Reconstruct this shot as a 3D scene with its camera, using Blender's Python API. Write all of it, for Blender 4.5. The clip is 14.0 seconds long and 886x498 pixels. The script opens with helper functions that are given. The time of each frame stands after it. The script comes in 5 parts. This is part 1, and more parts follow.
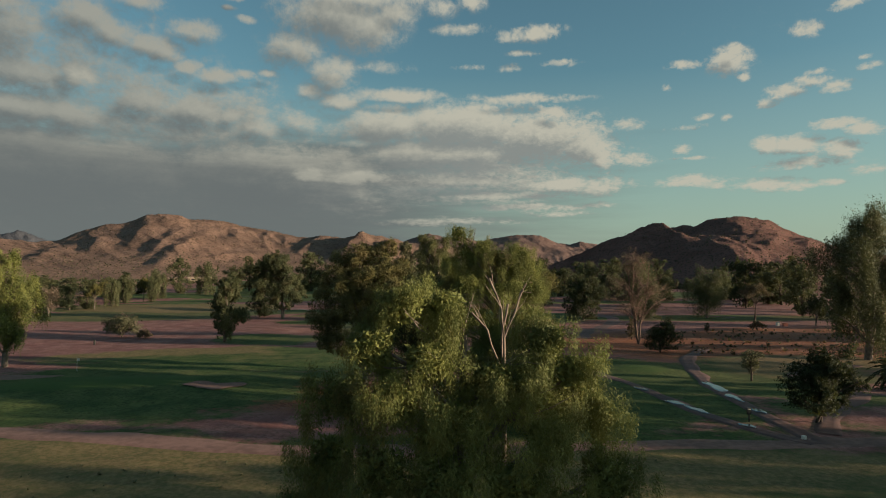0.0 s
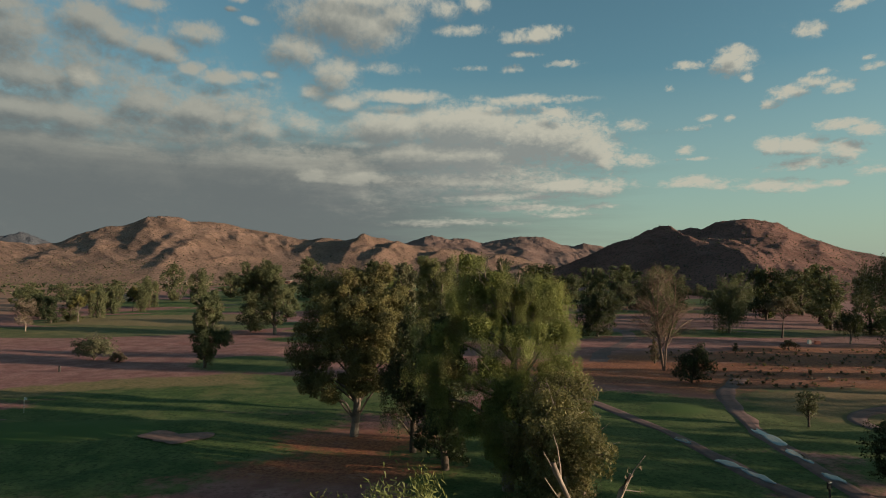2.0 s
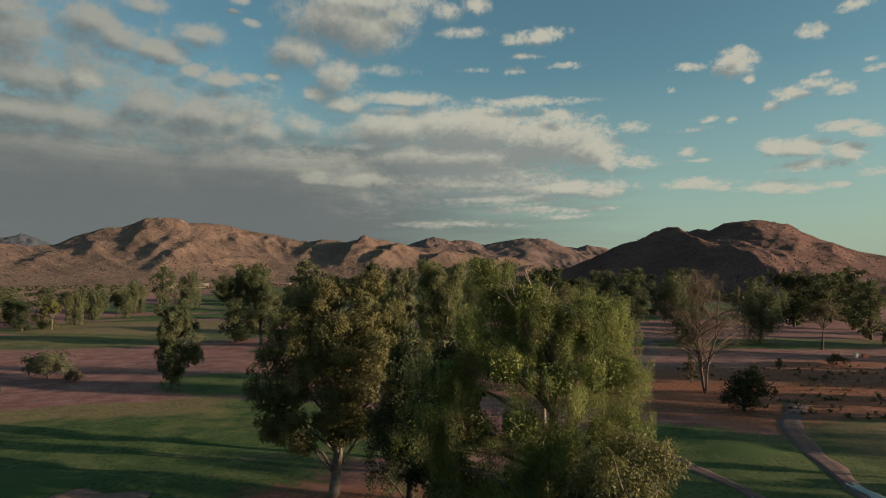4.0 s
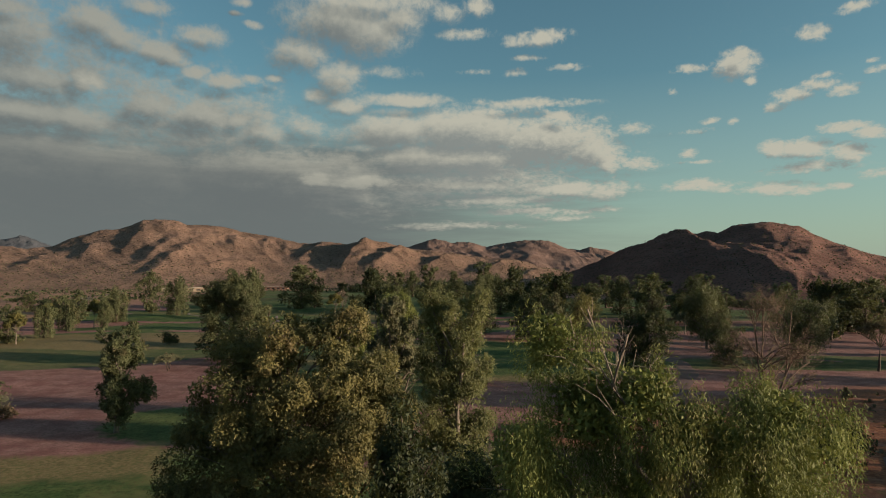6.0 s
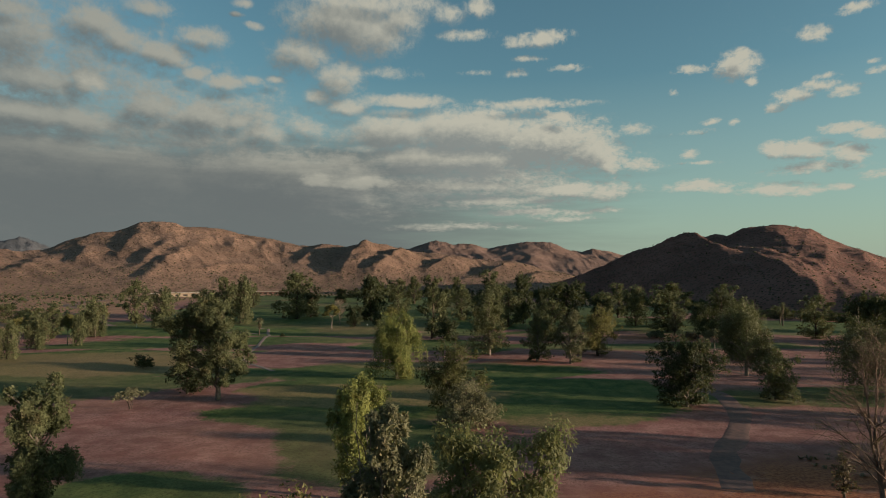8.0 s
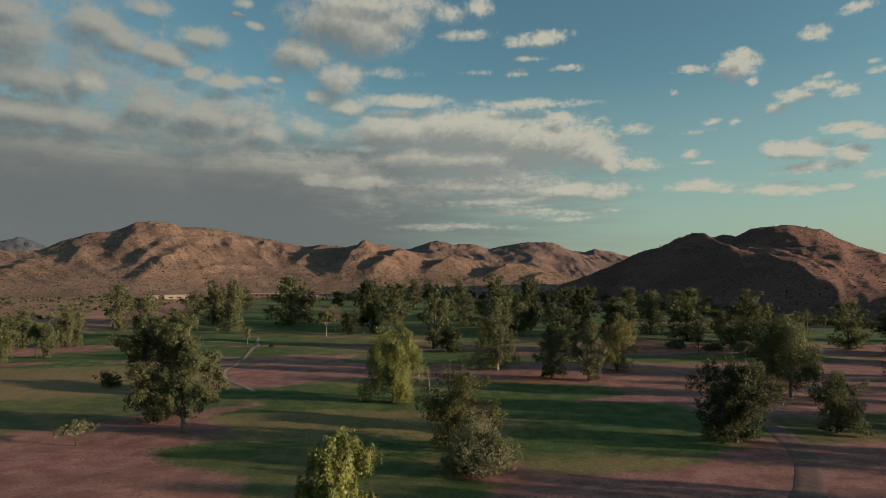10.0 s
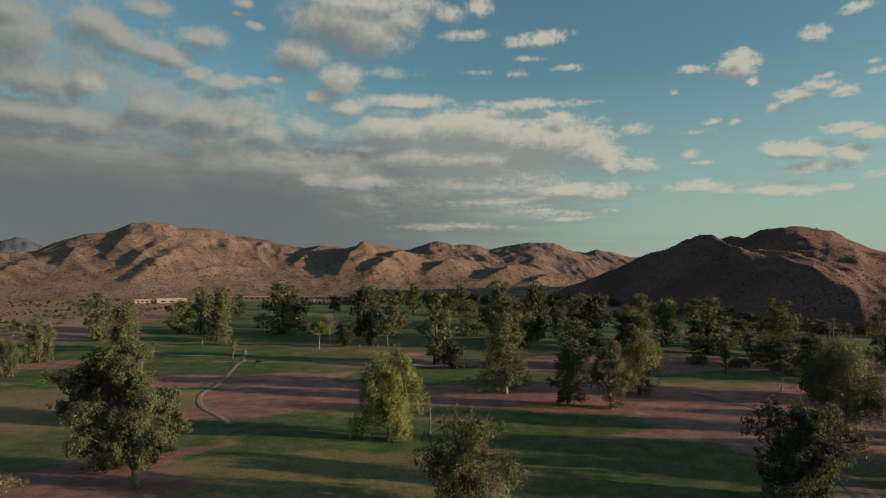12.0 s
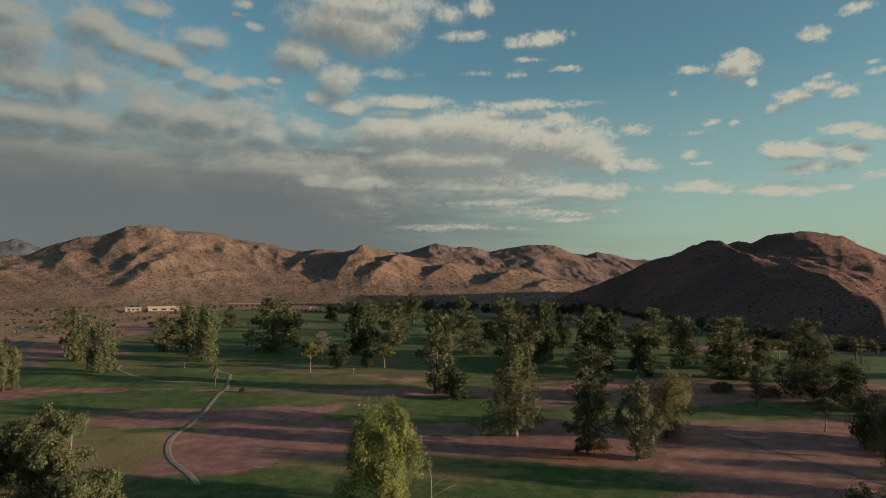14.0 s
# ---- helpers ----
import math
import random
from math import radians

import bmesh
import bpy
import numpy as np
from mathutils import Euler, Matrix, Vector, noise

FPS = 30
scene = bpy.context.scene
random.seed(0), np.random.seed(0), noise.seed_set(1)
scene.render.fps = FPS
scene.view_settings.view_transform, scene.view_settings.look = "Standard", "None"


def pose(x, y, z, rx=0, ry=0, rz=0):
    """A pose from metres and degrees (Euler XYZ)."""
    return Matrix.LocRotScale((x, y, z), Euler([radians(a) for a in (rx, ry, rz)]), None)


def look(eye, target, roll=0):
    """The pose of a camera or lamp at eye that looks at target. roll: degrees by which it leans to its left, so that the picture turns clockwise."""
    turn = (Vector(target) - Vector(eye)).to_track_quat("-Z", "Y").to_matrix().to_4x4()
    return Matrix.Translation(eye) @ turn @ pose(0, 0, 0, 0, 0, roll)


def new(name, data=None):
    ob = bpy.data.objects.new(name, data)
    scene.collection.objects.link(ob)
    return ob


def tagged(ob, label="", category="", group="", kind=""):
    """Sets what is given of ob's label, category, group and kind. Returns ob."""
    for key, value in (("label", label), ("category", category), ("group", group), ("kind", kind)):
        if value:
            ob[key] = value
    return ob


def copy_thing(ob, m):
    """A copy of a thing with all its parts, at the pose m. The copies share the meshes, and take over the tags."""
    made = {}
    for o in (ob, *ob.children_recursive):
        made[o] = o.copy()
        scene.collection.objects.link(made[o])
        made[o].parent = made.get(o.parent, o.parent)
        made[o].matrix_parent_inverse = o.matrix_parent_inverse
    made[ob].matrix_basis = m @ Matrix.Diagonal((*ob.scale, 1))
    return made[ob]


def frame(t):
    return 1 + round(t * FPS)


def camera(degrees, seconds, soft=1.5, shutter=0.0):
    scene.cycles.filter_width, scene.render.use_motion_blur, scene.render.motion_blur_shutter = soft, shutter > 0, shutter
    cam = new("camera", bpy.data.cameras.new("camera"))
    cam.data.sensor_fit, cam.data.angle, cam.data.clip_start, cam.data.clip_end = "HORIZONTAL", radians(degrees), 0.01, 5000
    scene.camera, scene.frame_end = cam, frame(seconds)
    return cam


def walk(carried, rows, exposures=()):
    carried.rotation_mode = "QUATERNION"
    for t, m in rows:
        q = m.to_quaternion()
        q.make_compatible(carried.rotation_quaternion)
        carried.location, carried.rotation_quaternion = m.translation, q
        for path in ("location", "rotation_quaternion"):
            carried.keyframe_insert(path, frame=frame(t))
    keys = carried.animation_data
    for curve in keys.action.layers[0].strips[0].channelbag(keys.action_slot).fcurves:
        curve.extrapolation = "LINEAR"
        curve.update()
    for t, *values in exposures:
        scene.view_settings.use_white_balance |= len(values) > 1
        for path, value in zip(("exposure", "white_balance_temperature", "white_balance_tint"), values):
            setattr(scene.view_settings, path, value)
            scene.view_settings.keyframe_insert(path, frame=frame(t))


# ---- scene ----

# camera and its flight
cam = camera(70, 14.0, soft=1.0)
PATH = [
    (0, pose(0.00, 0.00, 14.22, 91.67, -0.14, -2.57)),
    (0.5, pose(0.09, 2.41, 14.18, 91.68, -0.14, -2.50)),
    (1, pose(0.19, 5.15, 14.78, 91.70, -0.14, -2.43)),
    (1.5, pose(0.28, 8.26, 15.95, 91.73, -0.14, -2.38)),
    (2, pose(0.37, 11.62, 17.02, 91.76, -0.14, -2.32)),
    (2.5, pose(0.42, 15.12, 17.46, 91.80, -0.14, -2.27)),
    (3, pose(0.48, 18.79, 17.52, 91.84, -0.14, -2.23)),
    (5.5, pose(0.66, 39.07, 18.28, 92.03, -0.14, -2.06)),
    (6, pose(0.57, 43.50, 19.35, 92.06, -0.14, -2.04)),
    (6.5, pose(0.38, 47.89, 20.31, 92.08, -0.14, -2.02)),
    (7, pose(0.17, 52.24, 20.95, 92.10, -0.14, -2.00)),
    (7.5, pose(0.09, 56.69, 21.80, 92.12, -0.14, -1.98)),
    (8, pose(0.04, 61.12, 22.86, 92.13, -0.14, -1.96)),
    (10.5, pose(0.01, 81.82, 24.58, 92.13, -0.14, -1.91)),
    (11, pose(0.05, 85.89, 24.91, 92.12, -0.14, -1.91)),
    (11.5, pose(0.04, 90.02, 25.77, 92.12, -0.14, -1.91)),
    (12, pose(-0.03, 94.18, 27.13, 92.12, -0.14, -1.91)),
    (12.5, pose(-0.01, 98.37, 28.60, 92.12, -0.14, -1.92)),
    (13, pose(-0.02, 102.39, 29.99, 92.14, -0.14, -1.93)),
    (13.5, pose(-0.04, 106.22, 31.28, 92.16, -0.14, -1.94)),
    (14, pose(-0.00, 110.00, 32.41, 92.19, -0.14, -1.96)),
]
walk(cam, PATH, [(0, 0.0, 6270, 8), (14, 0.0, 6270, 8)])

# world, sun
SUN_AZ, SUN_EL = 104.5, 8.5          # degrees from +y towards +x, and above the horizon


def sun_light():
    a, e = radians(SUN_AZ), radians(SUN_EL)
    to_sun = Vector((math.sin(a) * math.cos(e), math.cos(a) * math.cos(e), math.sin(e)))
    data = bpy.data.lights.new("sun", "SUN")
    data.energy, data.angle, data.color = 8.3, radians(0.6), (1.0, 0.76, 0.545)
    ob = new("sun", data)
    ob.matrix_basis = look(to_sun * 900, (0, 0, 0))


class Nodes:
    """Small helper to wire node trees."""

    def __init__(self, tree):
        self.tree = tree
        tree.nodes.clear()

    def add(self, kind, **inputs):
        n = self.tree.nodes.new(kind)
        for k, v in inputs.items():
            k = k.replace("_", " ")
            if isinstance(v, bpy.types.NodeSocket):
                self.tree.links.new(v, n.inputs[k])
            else:
                n.inputs[k].default_value = v
        return n

    def link(self, a, b):
        self.tree.links.new(a, b)

    def put(self, socket, v):
        if isinstance(v, bpy.types.NodeSocket):
            self.tree.links.new(v, socket)
        else:
            socket.default_value = v

    def math(self, op, a, b=0.0, c=0.0, clamp=False):
        n = self.tree.nodes.new("ShaderNodeMath")
        n.operation, n.use_clamp = op, clamp
        self.put(n.inputs[0], a), self.put(n.inputs[1], b), self.put(n.inputs[2], c)
        return n.outputs[0]

    def vmath(self, op, a, b=(0, 0, 0)):
        n = self.tree.nodes.new("ShaderNodeVectorMath")
        n.operation = op
        self.put(n.inputs[0], a)
        if op == "SCALE":
            self.put(n.inputs["Scale"], b)
        else:
            self.put(n.inputs[1], b)
        return n.outputs["Value"] if op in ("LENGTH", "DOT_PRODUCT") else n.outputs[0]

    def mix(self, fac, a, b, blend="MIX"):
        n = self.tree.nodes.new("ShaderNodeMix")
        n.data_type, n.blend_type = "RGBA", blend
        self.put(n.inputs[0], fac), self.put(n.inputs[6], a), self.put(n.inputs[7], b)
        return n.outputs[2]

    def span(self, v, a, b, lo=0.0, hi=1.0, smooth=True):
        n = self.tree.nodes.new("ShaderNodeMapRange")
        n.interpolation_type = "SMOOTHSTEP" if smooth else "LINEAR"
        for i, x in enumerate((v, a, b, lo, hi)):
            self.put(n.inputs[i], x)
        return n.outputs[0]

    def noise(self, vec, scale, detail=4.0, rough=0.55, dist=0.0):
        n = self.tree.nodes.new("ShaderNodeTexNoise")
        n.inputs["Scale"].default_value, n.inputs["Detail"].default_value = scale, detail
        n.inputs["Roughness"].default_value, n.inputs["Distortion"].default_value = rough, dist
        if vec is not None:
            self.tree.links.new(vec, n.inputs["Vector"])
        return n.outputs["Fac"]


CLOUDS = []


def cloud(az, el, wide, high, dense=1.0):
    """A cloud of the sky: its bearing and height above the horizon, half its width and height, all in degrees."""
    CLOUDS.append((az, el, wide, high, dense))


PUFFS = []


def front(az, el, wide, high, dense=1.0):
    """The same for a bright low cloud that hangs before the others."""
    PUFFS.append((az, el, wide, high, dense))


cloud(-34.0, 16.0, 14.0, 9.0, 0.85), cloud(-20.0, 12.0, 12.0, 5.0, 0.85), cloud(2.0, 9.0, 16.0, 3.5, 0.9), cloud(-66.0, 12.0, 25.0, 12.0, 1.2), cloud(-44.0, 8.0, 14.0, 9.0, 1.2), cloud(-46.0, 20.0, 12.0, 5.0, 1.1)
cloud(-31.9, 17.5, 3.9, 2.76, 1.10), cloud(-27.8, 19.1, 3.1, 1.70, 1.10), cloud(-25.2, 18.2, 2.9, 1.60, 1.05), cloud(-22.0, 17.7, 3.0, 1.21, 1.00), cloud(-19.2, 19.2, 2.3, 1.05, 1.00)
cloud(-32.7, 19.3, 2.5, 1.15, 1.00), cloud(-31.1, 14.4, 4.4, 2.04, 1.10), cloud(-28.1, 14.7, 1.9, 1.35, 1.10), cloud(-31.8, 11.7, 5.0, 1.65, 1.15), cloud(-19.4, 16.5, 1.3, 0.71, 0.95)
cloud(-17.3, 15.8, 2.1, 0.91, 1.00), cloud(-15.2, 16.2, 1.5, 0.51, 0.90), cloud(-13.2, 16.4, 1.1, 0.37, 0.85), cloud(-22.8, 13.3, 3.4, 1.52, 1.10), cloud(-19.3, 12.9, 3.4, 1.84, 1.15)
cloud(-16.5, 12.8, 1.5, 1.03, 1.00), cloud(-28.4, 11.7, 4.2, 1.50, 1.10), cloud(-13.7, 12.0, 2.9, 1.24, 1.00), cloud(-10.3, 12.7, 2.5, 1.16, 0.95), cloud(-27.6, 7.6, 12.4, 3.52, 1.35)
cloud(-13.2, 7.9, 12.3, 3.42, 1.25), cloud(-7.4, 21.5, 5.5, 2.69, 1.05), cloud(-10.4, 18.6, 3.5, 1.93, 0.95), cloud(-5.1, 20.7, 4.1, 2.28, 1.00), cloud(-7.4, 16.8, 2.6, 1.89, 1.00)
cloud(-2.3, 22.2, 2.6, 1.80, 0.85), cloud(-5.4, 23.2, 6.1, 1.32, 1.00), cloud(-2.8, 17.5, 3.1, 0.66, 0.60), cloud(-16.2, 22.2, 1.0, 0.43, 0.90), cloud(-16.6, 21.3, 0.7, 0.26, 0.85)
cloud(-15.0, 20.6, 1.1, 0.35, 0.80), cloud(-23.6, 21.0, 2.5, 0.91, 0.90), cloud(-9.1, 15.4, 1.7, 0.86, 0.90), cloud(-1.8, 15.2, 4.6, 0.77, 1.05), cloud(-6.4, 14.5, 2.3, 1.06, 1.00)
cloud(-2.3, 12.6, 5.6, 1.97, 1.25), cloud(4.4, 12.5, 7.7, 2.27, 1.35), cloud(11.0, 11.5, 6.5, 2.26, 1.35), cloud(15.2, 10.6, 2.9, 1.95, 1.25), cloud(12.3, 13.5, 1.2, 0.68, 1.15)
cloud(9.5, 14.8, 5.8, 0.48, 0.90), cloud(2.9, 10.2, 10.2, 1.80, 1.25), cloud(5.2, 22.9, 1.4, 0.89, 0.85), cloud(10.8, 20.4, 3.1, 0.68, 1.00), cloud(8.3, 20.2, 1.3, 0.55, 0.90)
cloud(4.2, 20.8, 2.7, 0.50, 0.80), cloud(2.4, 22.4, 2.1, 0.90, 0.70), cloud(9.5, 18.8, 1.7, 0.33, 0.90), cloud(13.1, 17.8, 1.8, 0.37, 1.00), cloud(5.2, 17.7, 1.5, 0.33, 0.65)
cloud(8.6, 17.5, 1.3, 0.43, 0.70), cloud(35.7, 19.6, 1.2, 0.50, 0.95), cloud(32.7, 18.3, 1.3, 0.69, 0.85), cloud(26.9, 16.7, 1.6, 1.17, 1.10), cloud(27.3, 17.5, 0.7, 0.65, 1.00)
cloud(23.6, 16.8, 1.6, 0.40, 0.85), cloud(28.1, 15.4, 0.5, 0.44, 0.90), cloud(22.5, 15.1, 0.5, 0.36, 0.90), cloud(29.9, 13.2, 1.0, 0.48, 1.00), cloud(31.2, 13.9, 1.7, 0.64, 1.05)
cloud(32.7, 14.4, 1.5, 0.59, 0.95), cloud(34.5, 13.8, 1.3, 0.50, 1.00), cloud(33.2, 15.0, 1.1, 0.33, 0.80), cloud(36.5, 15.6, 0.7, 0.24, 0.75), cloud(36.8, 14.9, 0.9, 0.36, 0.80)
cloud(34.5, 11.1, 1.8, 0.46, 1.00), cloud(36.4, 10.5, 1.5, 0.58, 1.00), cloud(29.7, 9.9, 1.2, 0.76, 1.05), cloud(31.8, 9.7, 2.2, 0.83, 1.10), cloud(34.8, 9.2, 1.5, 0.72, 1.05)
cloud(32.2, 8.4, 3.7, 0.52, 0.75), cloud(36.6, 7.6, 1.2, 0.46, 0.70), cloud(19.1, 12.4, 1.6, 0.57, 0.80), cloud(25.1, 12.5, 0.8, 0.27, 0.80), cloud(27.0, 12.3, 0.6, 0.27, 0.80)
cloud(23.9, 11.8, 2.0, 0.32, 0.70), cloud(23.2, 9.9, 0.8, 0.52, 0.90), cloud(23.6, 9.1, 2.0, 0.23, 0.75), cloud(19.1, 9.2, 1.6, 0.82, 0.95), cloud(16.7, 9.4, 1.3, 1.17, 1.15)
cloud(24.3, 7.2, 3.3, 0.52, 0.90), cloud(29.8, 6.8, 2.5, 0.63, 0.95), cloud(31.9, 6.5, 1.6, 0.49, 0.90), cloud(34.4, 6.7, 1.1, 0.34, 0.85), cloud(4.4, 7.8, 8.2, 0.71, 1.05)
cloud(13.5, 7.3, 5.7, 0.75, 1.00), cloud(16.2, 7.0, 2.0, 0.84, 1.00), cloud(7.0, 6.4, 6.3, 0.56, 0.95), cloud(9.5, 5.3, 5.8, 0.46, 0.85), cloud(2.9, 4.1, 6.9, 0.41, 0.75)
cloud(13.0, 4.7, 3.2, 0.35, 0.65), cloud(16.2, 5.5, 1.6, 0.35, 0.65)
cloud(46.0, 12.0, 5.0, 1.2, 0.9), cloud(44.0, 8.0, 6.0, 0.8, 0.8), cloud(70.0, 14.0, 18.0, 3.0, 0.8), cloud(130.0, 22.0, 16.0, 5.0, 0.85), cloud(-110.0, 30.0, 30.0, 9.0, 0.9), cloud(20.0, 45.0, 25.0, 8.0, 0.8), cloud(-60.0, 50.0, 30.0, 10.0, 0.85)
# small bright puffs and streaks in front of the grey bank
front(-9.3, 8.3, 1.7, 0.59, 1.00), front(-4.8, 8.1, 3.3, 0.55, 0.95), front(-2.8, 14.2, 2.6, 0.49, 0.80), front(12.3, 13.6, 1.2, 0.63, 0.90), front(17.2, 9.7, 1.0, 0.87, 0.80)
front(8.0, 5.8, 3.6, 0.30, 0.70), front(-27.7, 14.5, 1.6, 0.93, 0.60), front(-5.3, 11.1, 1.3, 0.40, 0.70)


def cloud_field(name, shapes):
    """Node group: how dense and how thick the clouds are at (bearing, height) in degrees."""
    g = bpy.data.node_groups.new(name, "ShaderNodeTree")
    g.interface.new_socket("Place", in_out="INPUT", socket_type="NodeSocketVector")
    g.interface.new_socket("Density", in_out="OUTPUT", socket_type="NodeSocketFloat")
    g.interface.new_socket("Thick", in_out="OUTPUT", socket_type="NodeSocketFloat")
    g.interface.new_socket("Shape", in_out="OUTPUT", socket_type="NodeSocketFloat")
    n = Nodes(g)
    place = n.add("NodeGroupInput").outputs[0]
    at = n.add("ShaderNodeSeparateXYZ", Vector=place)      # clouds flatten towards the horizon
    far = n.math("MULTIPLY", n.math("LOGARITHM", n.math("ADD", n.math("MAXIMUM", at.outputs[1], -3.0), 6.0), 2.718282), 27.0)
    wide = n.add("ShaderNodeCombineXYZ", X=at.outputs[0], Y=far).outputs[0]
    wob = n.tree.nodes.new("ShaderNodeTexNoise")
    wob.inputs["Scale"].default_value, wob.inputs["Detail"].default_value = 0.16, 3.0
    n.link(wide, wob.inputs["Vector"])
    shift = n.vmath("MULTIPLY", n.vmath("SUBTRACT", wob.outputs["Color"], (0.5, 0.5, 0.5)), (2.4, 1.1, 0.0))
    warped = n.vmath("ADD", place, shift)
    total = None
    for az, el, w, h, dense in shapes:
        off = n.vmath("MULTIPLY", n.vmath("SUBTRACT", warped, (az, el, 0)), (1 / w, 1 / h, 0))
        v = n.span(n.vmath("LENGTH", off), 1.7, 0.0, 0.0, dense)
        total = v if total is None else n.math("SMOOTH_MAX", total, v, 0.15)
    fine = n.noise(wide, 0.42, 6.0, 0.55, 0.2)
    big = n.noise(n.vmath("ADD", wide, (40, 7, 3)), 0.10, 3.0, 0.5)
    billow = n.math("ADD", n.math("MULTIPLY", n.math("SUBTRACT", fine, 0.5), 1.1), n.math("MULTIPLY", n.math("SUBTRACT", big, 0.5), 0.6))
    curl = n.noise(n.vmath("ADD", wide, (3, 21, 8)), 1.5, 7.0, 0.66, 0.3)
    billow = n.math("ADD", billow, n.math("MULTIPLY", n.math("SUBTRACT", curl, 0.5), n.span(at.outputs[0], -6, 16, 0.8, 1.7)))
    thick = n.math("ADD", total, n.math("MULTIPLY", billow, n.span(total, 0.0, 0.4)))
    out = n.tree.nodes.new("NodeGroupOutput")
    n.link(n.span(thick, 0.16, 1.0), out.inputs[0])
    n.link(thick, out.inputs[1])
    n.link(n.math("ADD", total, n.math("MULTIPLY", billow, 0.45)), out.inputs[2])
    return g


def sky():
    w = bpy.data.worlds.new("world")
    scene.world = w
    w.use_nodes = True
    n = Nodes(w.node_tree)
    tex = n.add("ShaderNodeTexSky")
    tex.sky_type, tex.sun_disc = "NISHITA", False
    tex.sun_elevation, tex.sun_rotation = radians(SUN_EL), radians(SUN_AZ)
    tex.altitude, tex.air_density, tex.dust_density, tex.ozone_density = 400, 1.0, 1.4, 1.6
    d = n.add("ShaderNodeTexCoord").outputs["Generated"]
    sep = n.add("ShaderNodeSeparateXYZ", Vector=d)
    az = n.math("MULTIPLY", n.math("ARCTAN2", sep.outputs[0], sep.outputs[1]), 57.29578)
    el = n.math("MULTIPLY", n.math("ARCSINE", sep.outputs[2]), 57.29578)
    place = n.add("ShaderNodeCombineXYZ", X=az, Y=el).outputs[0]
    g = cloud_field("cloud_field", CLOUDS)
    here, sunward = (n.tree.nodes.new("ShaderNodeGroup") for _ in range(2))
    for q, off in ((here, (0, 0, 0)), (sunward, (0.7, 1.0, 0))):
        q.node_tree = g
        n.link(n.vmath("ADD", place, off), q.inputs[0])
    edge = n.math("SUBTRACT", here.outputs[2], sunward.outputs[2])
    lit = n.math("MULTIPLY", edge, 1.5)
    thin = n.span(here.outputs[1], 1.55, 0.5, -0.22, 0.22)
    lit = n.span(n.math("ADD", lit, thin), -0.35, 0.70)
    lit = n.math("MULTIPLY", lit, n.span(az, -32, 8, 0.5, 1.0))
    grey = n.mix(n.span(el, 2, 14), CLOUD_LOW, CLOUD_HIGH)
    grey = n.mix(n.span(az, -14, 6), grey, CLOUD_PALE)
    tone = n.mix(lit, grey, CLOUD_LIT)
    blue = n.mix(1.0, tex.outputs[0], SKY_TINT, "MULTIPLY")
    blue = n.mix(n.span(el, 17, -1, 0.0, 0.80, False), blue, HAZE)
    amount = n.math("MULTIPLY", here.outputs[0], n.span(el, 0.3, 3.5, 0.6, 0.96))
    # a flat grey layer low over the left of the range, streaked along its edge
    streak = n.noise(n.vmath("MULTIPLY", place, (0.05, 0.55, 1)), 1.0, 5.0, 0.6)
    layer = n.math("MULTIPLY", n.span(n.math("ADD", az, n.math("MULTIPLY", streak, 26.0)), 37, 5), n.span(n.math("ADD", el, n.math("MULTIPLY", streak, 5.0)), 17.0, 10.5))
    blue = n.mix(n.math("MULTIPLY", layer, 0.92), blue, CLOUD_LOW)
    col = n.mix(amount, blue, tone)
    deck = n.math("MULTIPLY", n.span(n.math("ADD", az, n.math("MULTIPLY", streak, 20.0)), 20, -8), n.span(n.math("ADD", el, n.math("MULTIPLY", streak, 6.0)), 15.0, 10.0))
    col = n.mix(n.math("MULTIPLY", deck, 0.8), col, CLOUD_LOW)
    puff = n.tree.nodes.new("ShaderNodeGroup")
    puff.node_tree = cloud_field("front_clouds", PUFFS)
    n.link(place, puff.inputs[0])
    col = n.mix(n.math("MULTIPLY", puff.outputs[0], 0.5), col, CLOUD_LIT)
    bg = n.add("ShaderNodeBackground", Color=col, Strength=SKY_STRENGTH)
    n.link(bg.outputs[0], n.add("ShaderNodeOutputWorld").inputs[0])


SKY_STRENGTH = 0.09
SKY_TINT = (1.27, 1.58, 1.37, 1)
HAZE = (3.8, 4.65, 4.05, 1)
CLOUD_PALE = (2.85, 2.95, 2.7, 1)
CLOUD_LOW, CLOUD_HIGH, CLOUD_LIT = (1.62, 1.76, 1.70, 1), (1.82, 1.98, 1.9, 1), (5.8, 5.4, 4.3, 1)
sun_light()
sky()

# ---- numeric noise for relief ----
TABLE = np.random.RandomState(7).rand(256, 256)


def vnoise(x, y, seed=0):
    x, y = np.asarray(x, float) + seed * 17.31, np.asarray(y, float) + seed * 9.77
    i, j = np.floor(x).astype(int), np.floor(y).astype(int)
    u, v = x - i, y - j
    u, v = u * u * (3 - 2 * u), v * v * (3 - 2 * v)
    a, b = TABLE[i % 256, j % 256], TABLE[(i + 1) % 256, j % 256]
    c, d = TABLE[i % 256, (j + 1) % 256], TABLE[(i + 1) % 256, (j + 1) % 256]
    return (a * (1 - u) + b * u) * (1 - v) + (c * (1 - u) + d * u) * v - 0.5


def fbm(x, y, octaves=4, seed=0, gain=0.5):
    total, amp, f = 0, 1.0, 1.0
    for k in range(octaves):
        total = total + amp * vnoise(x * f, y * f, seed + k)
        amp, f = amp * gain, f * 2.03
    return total


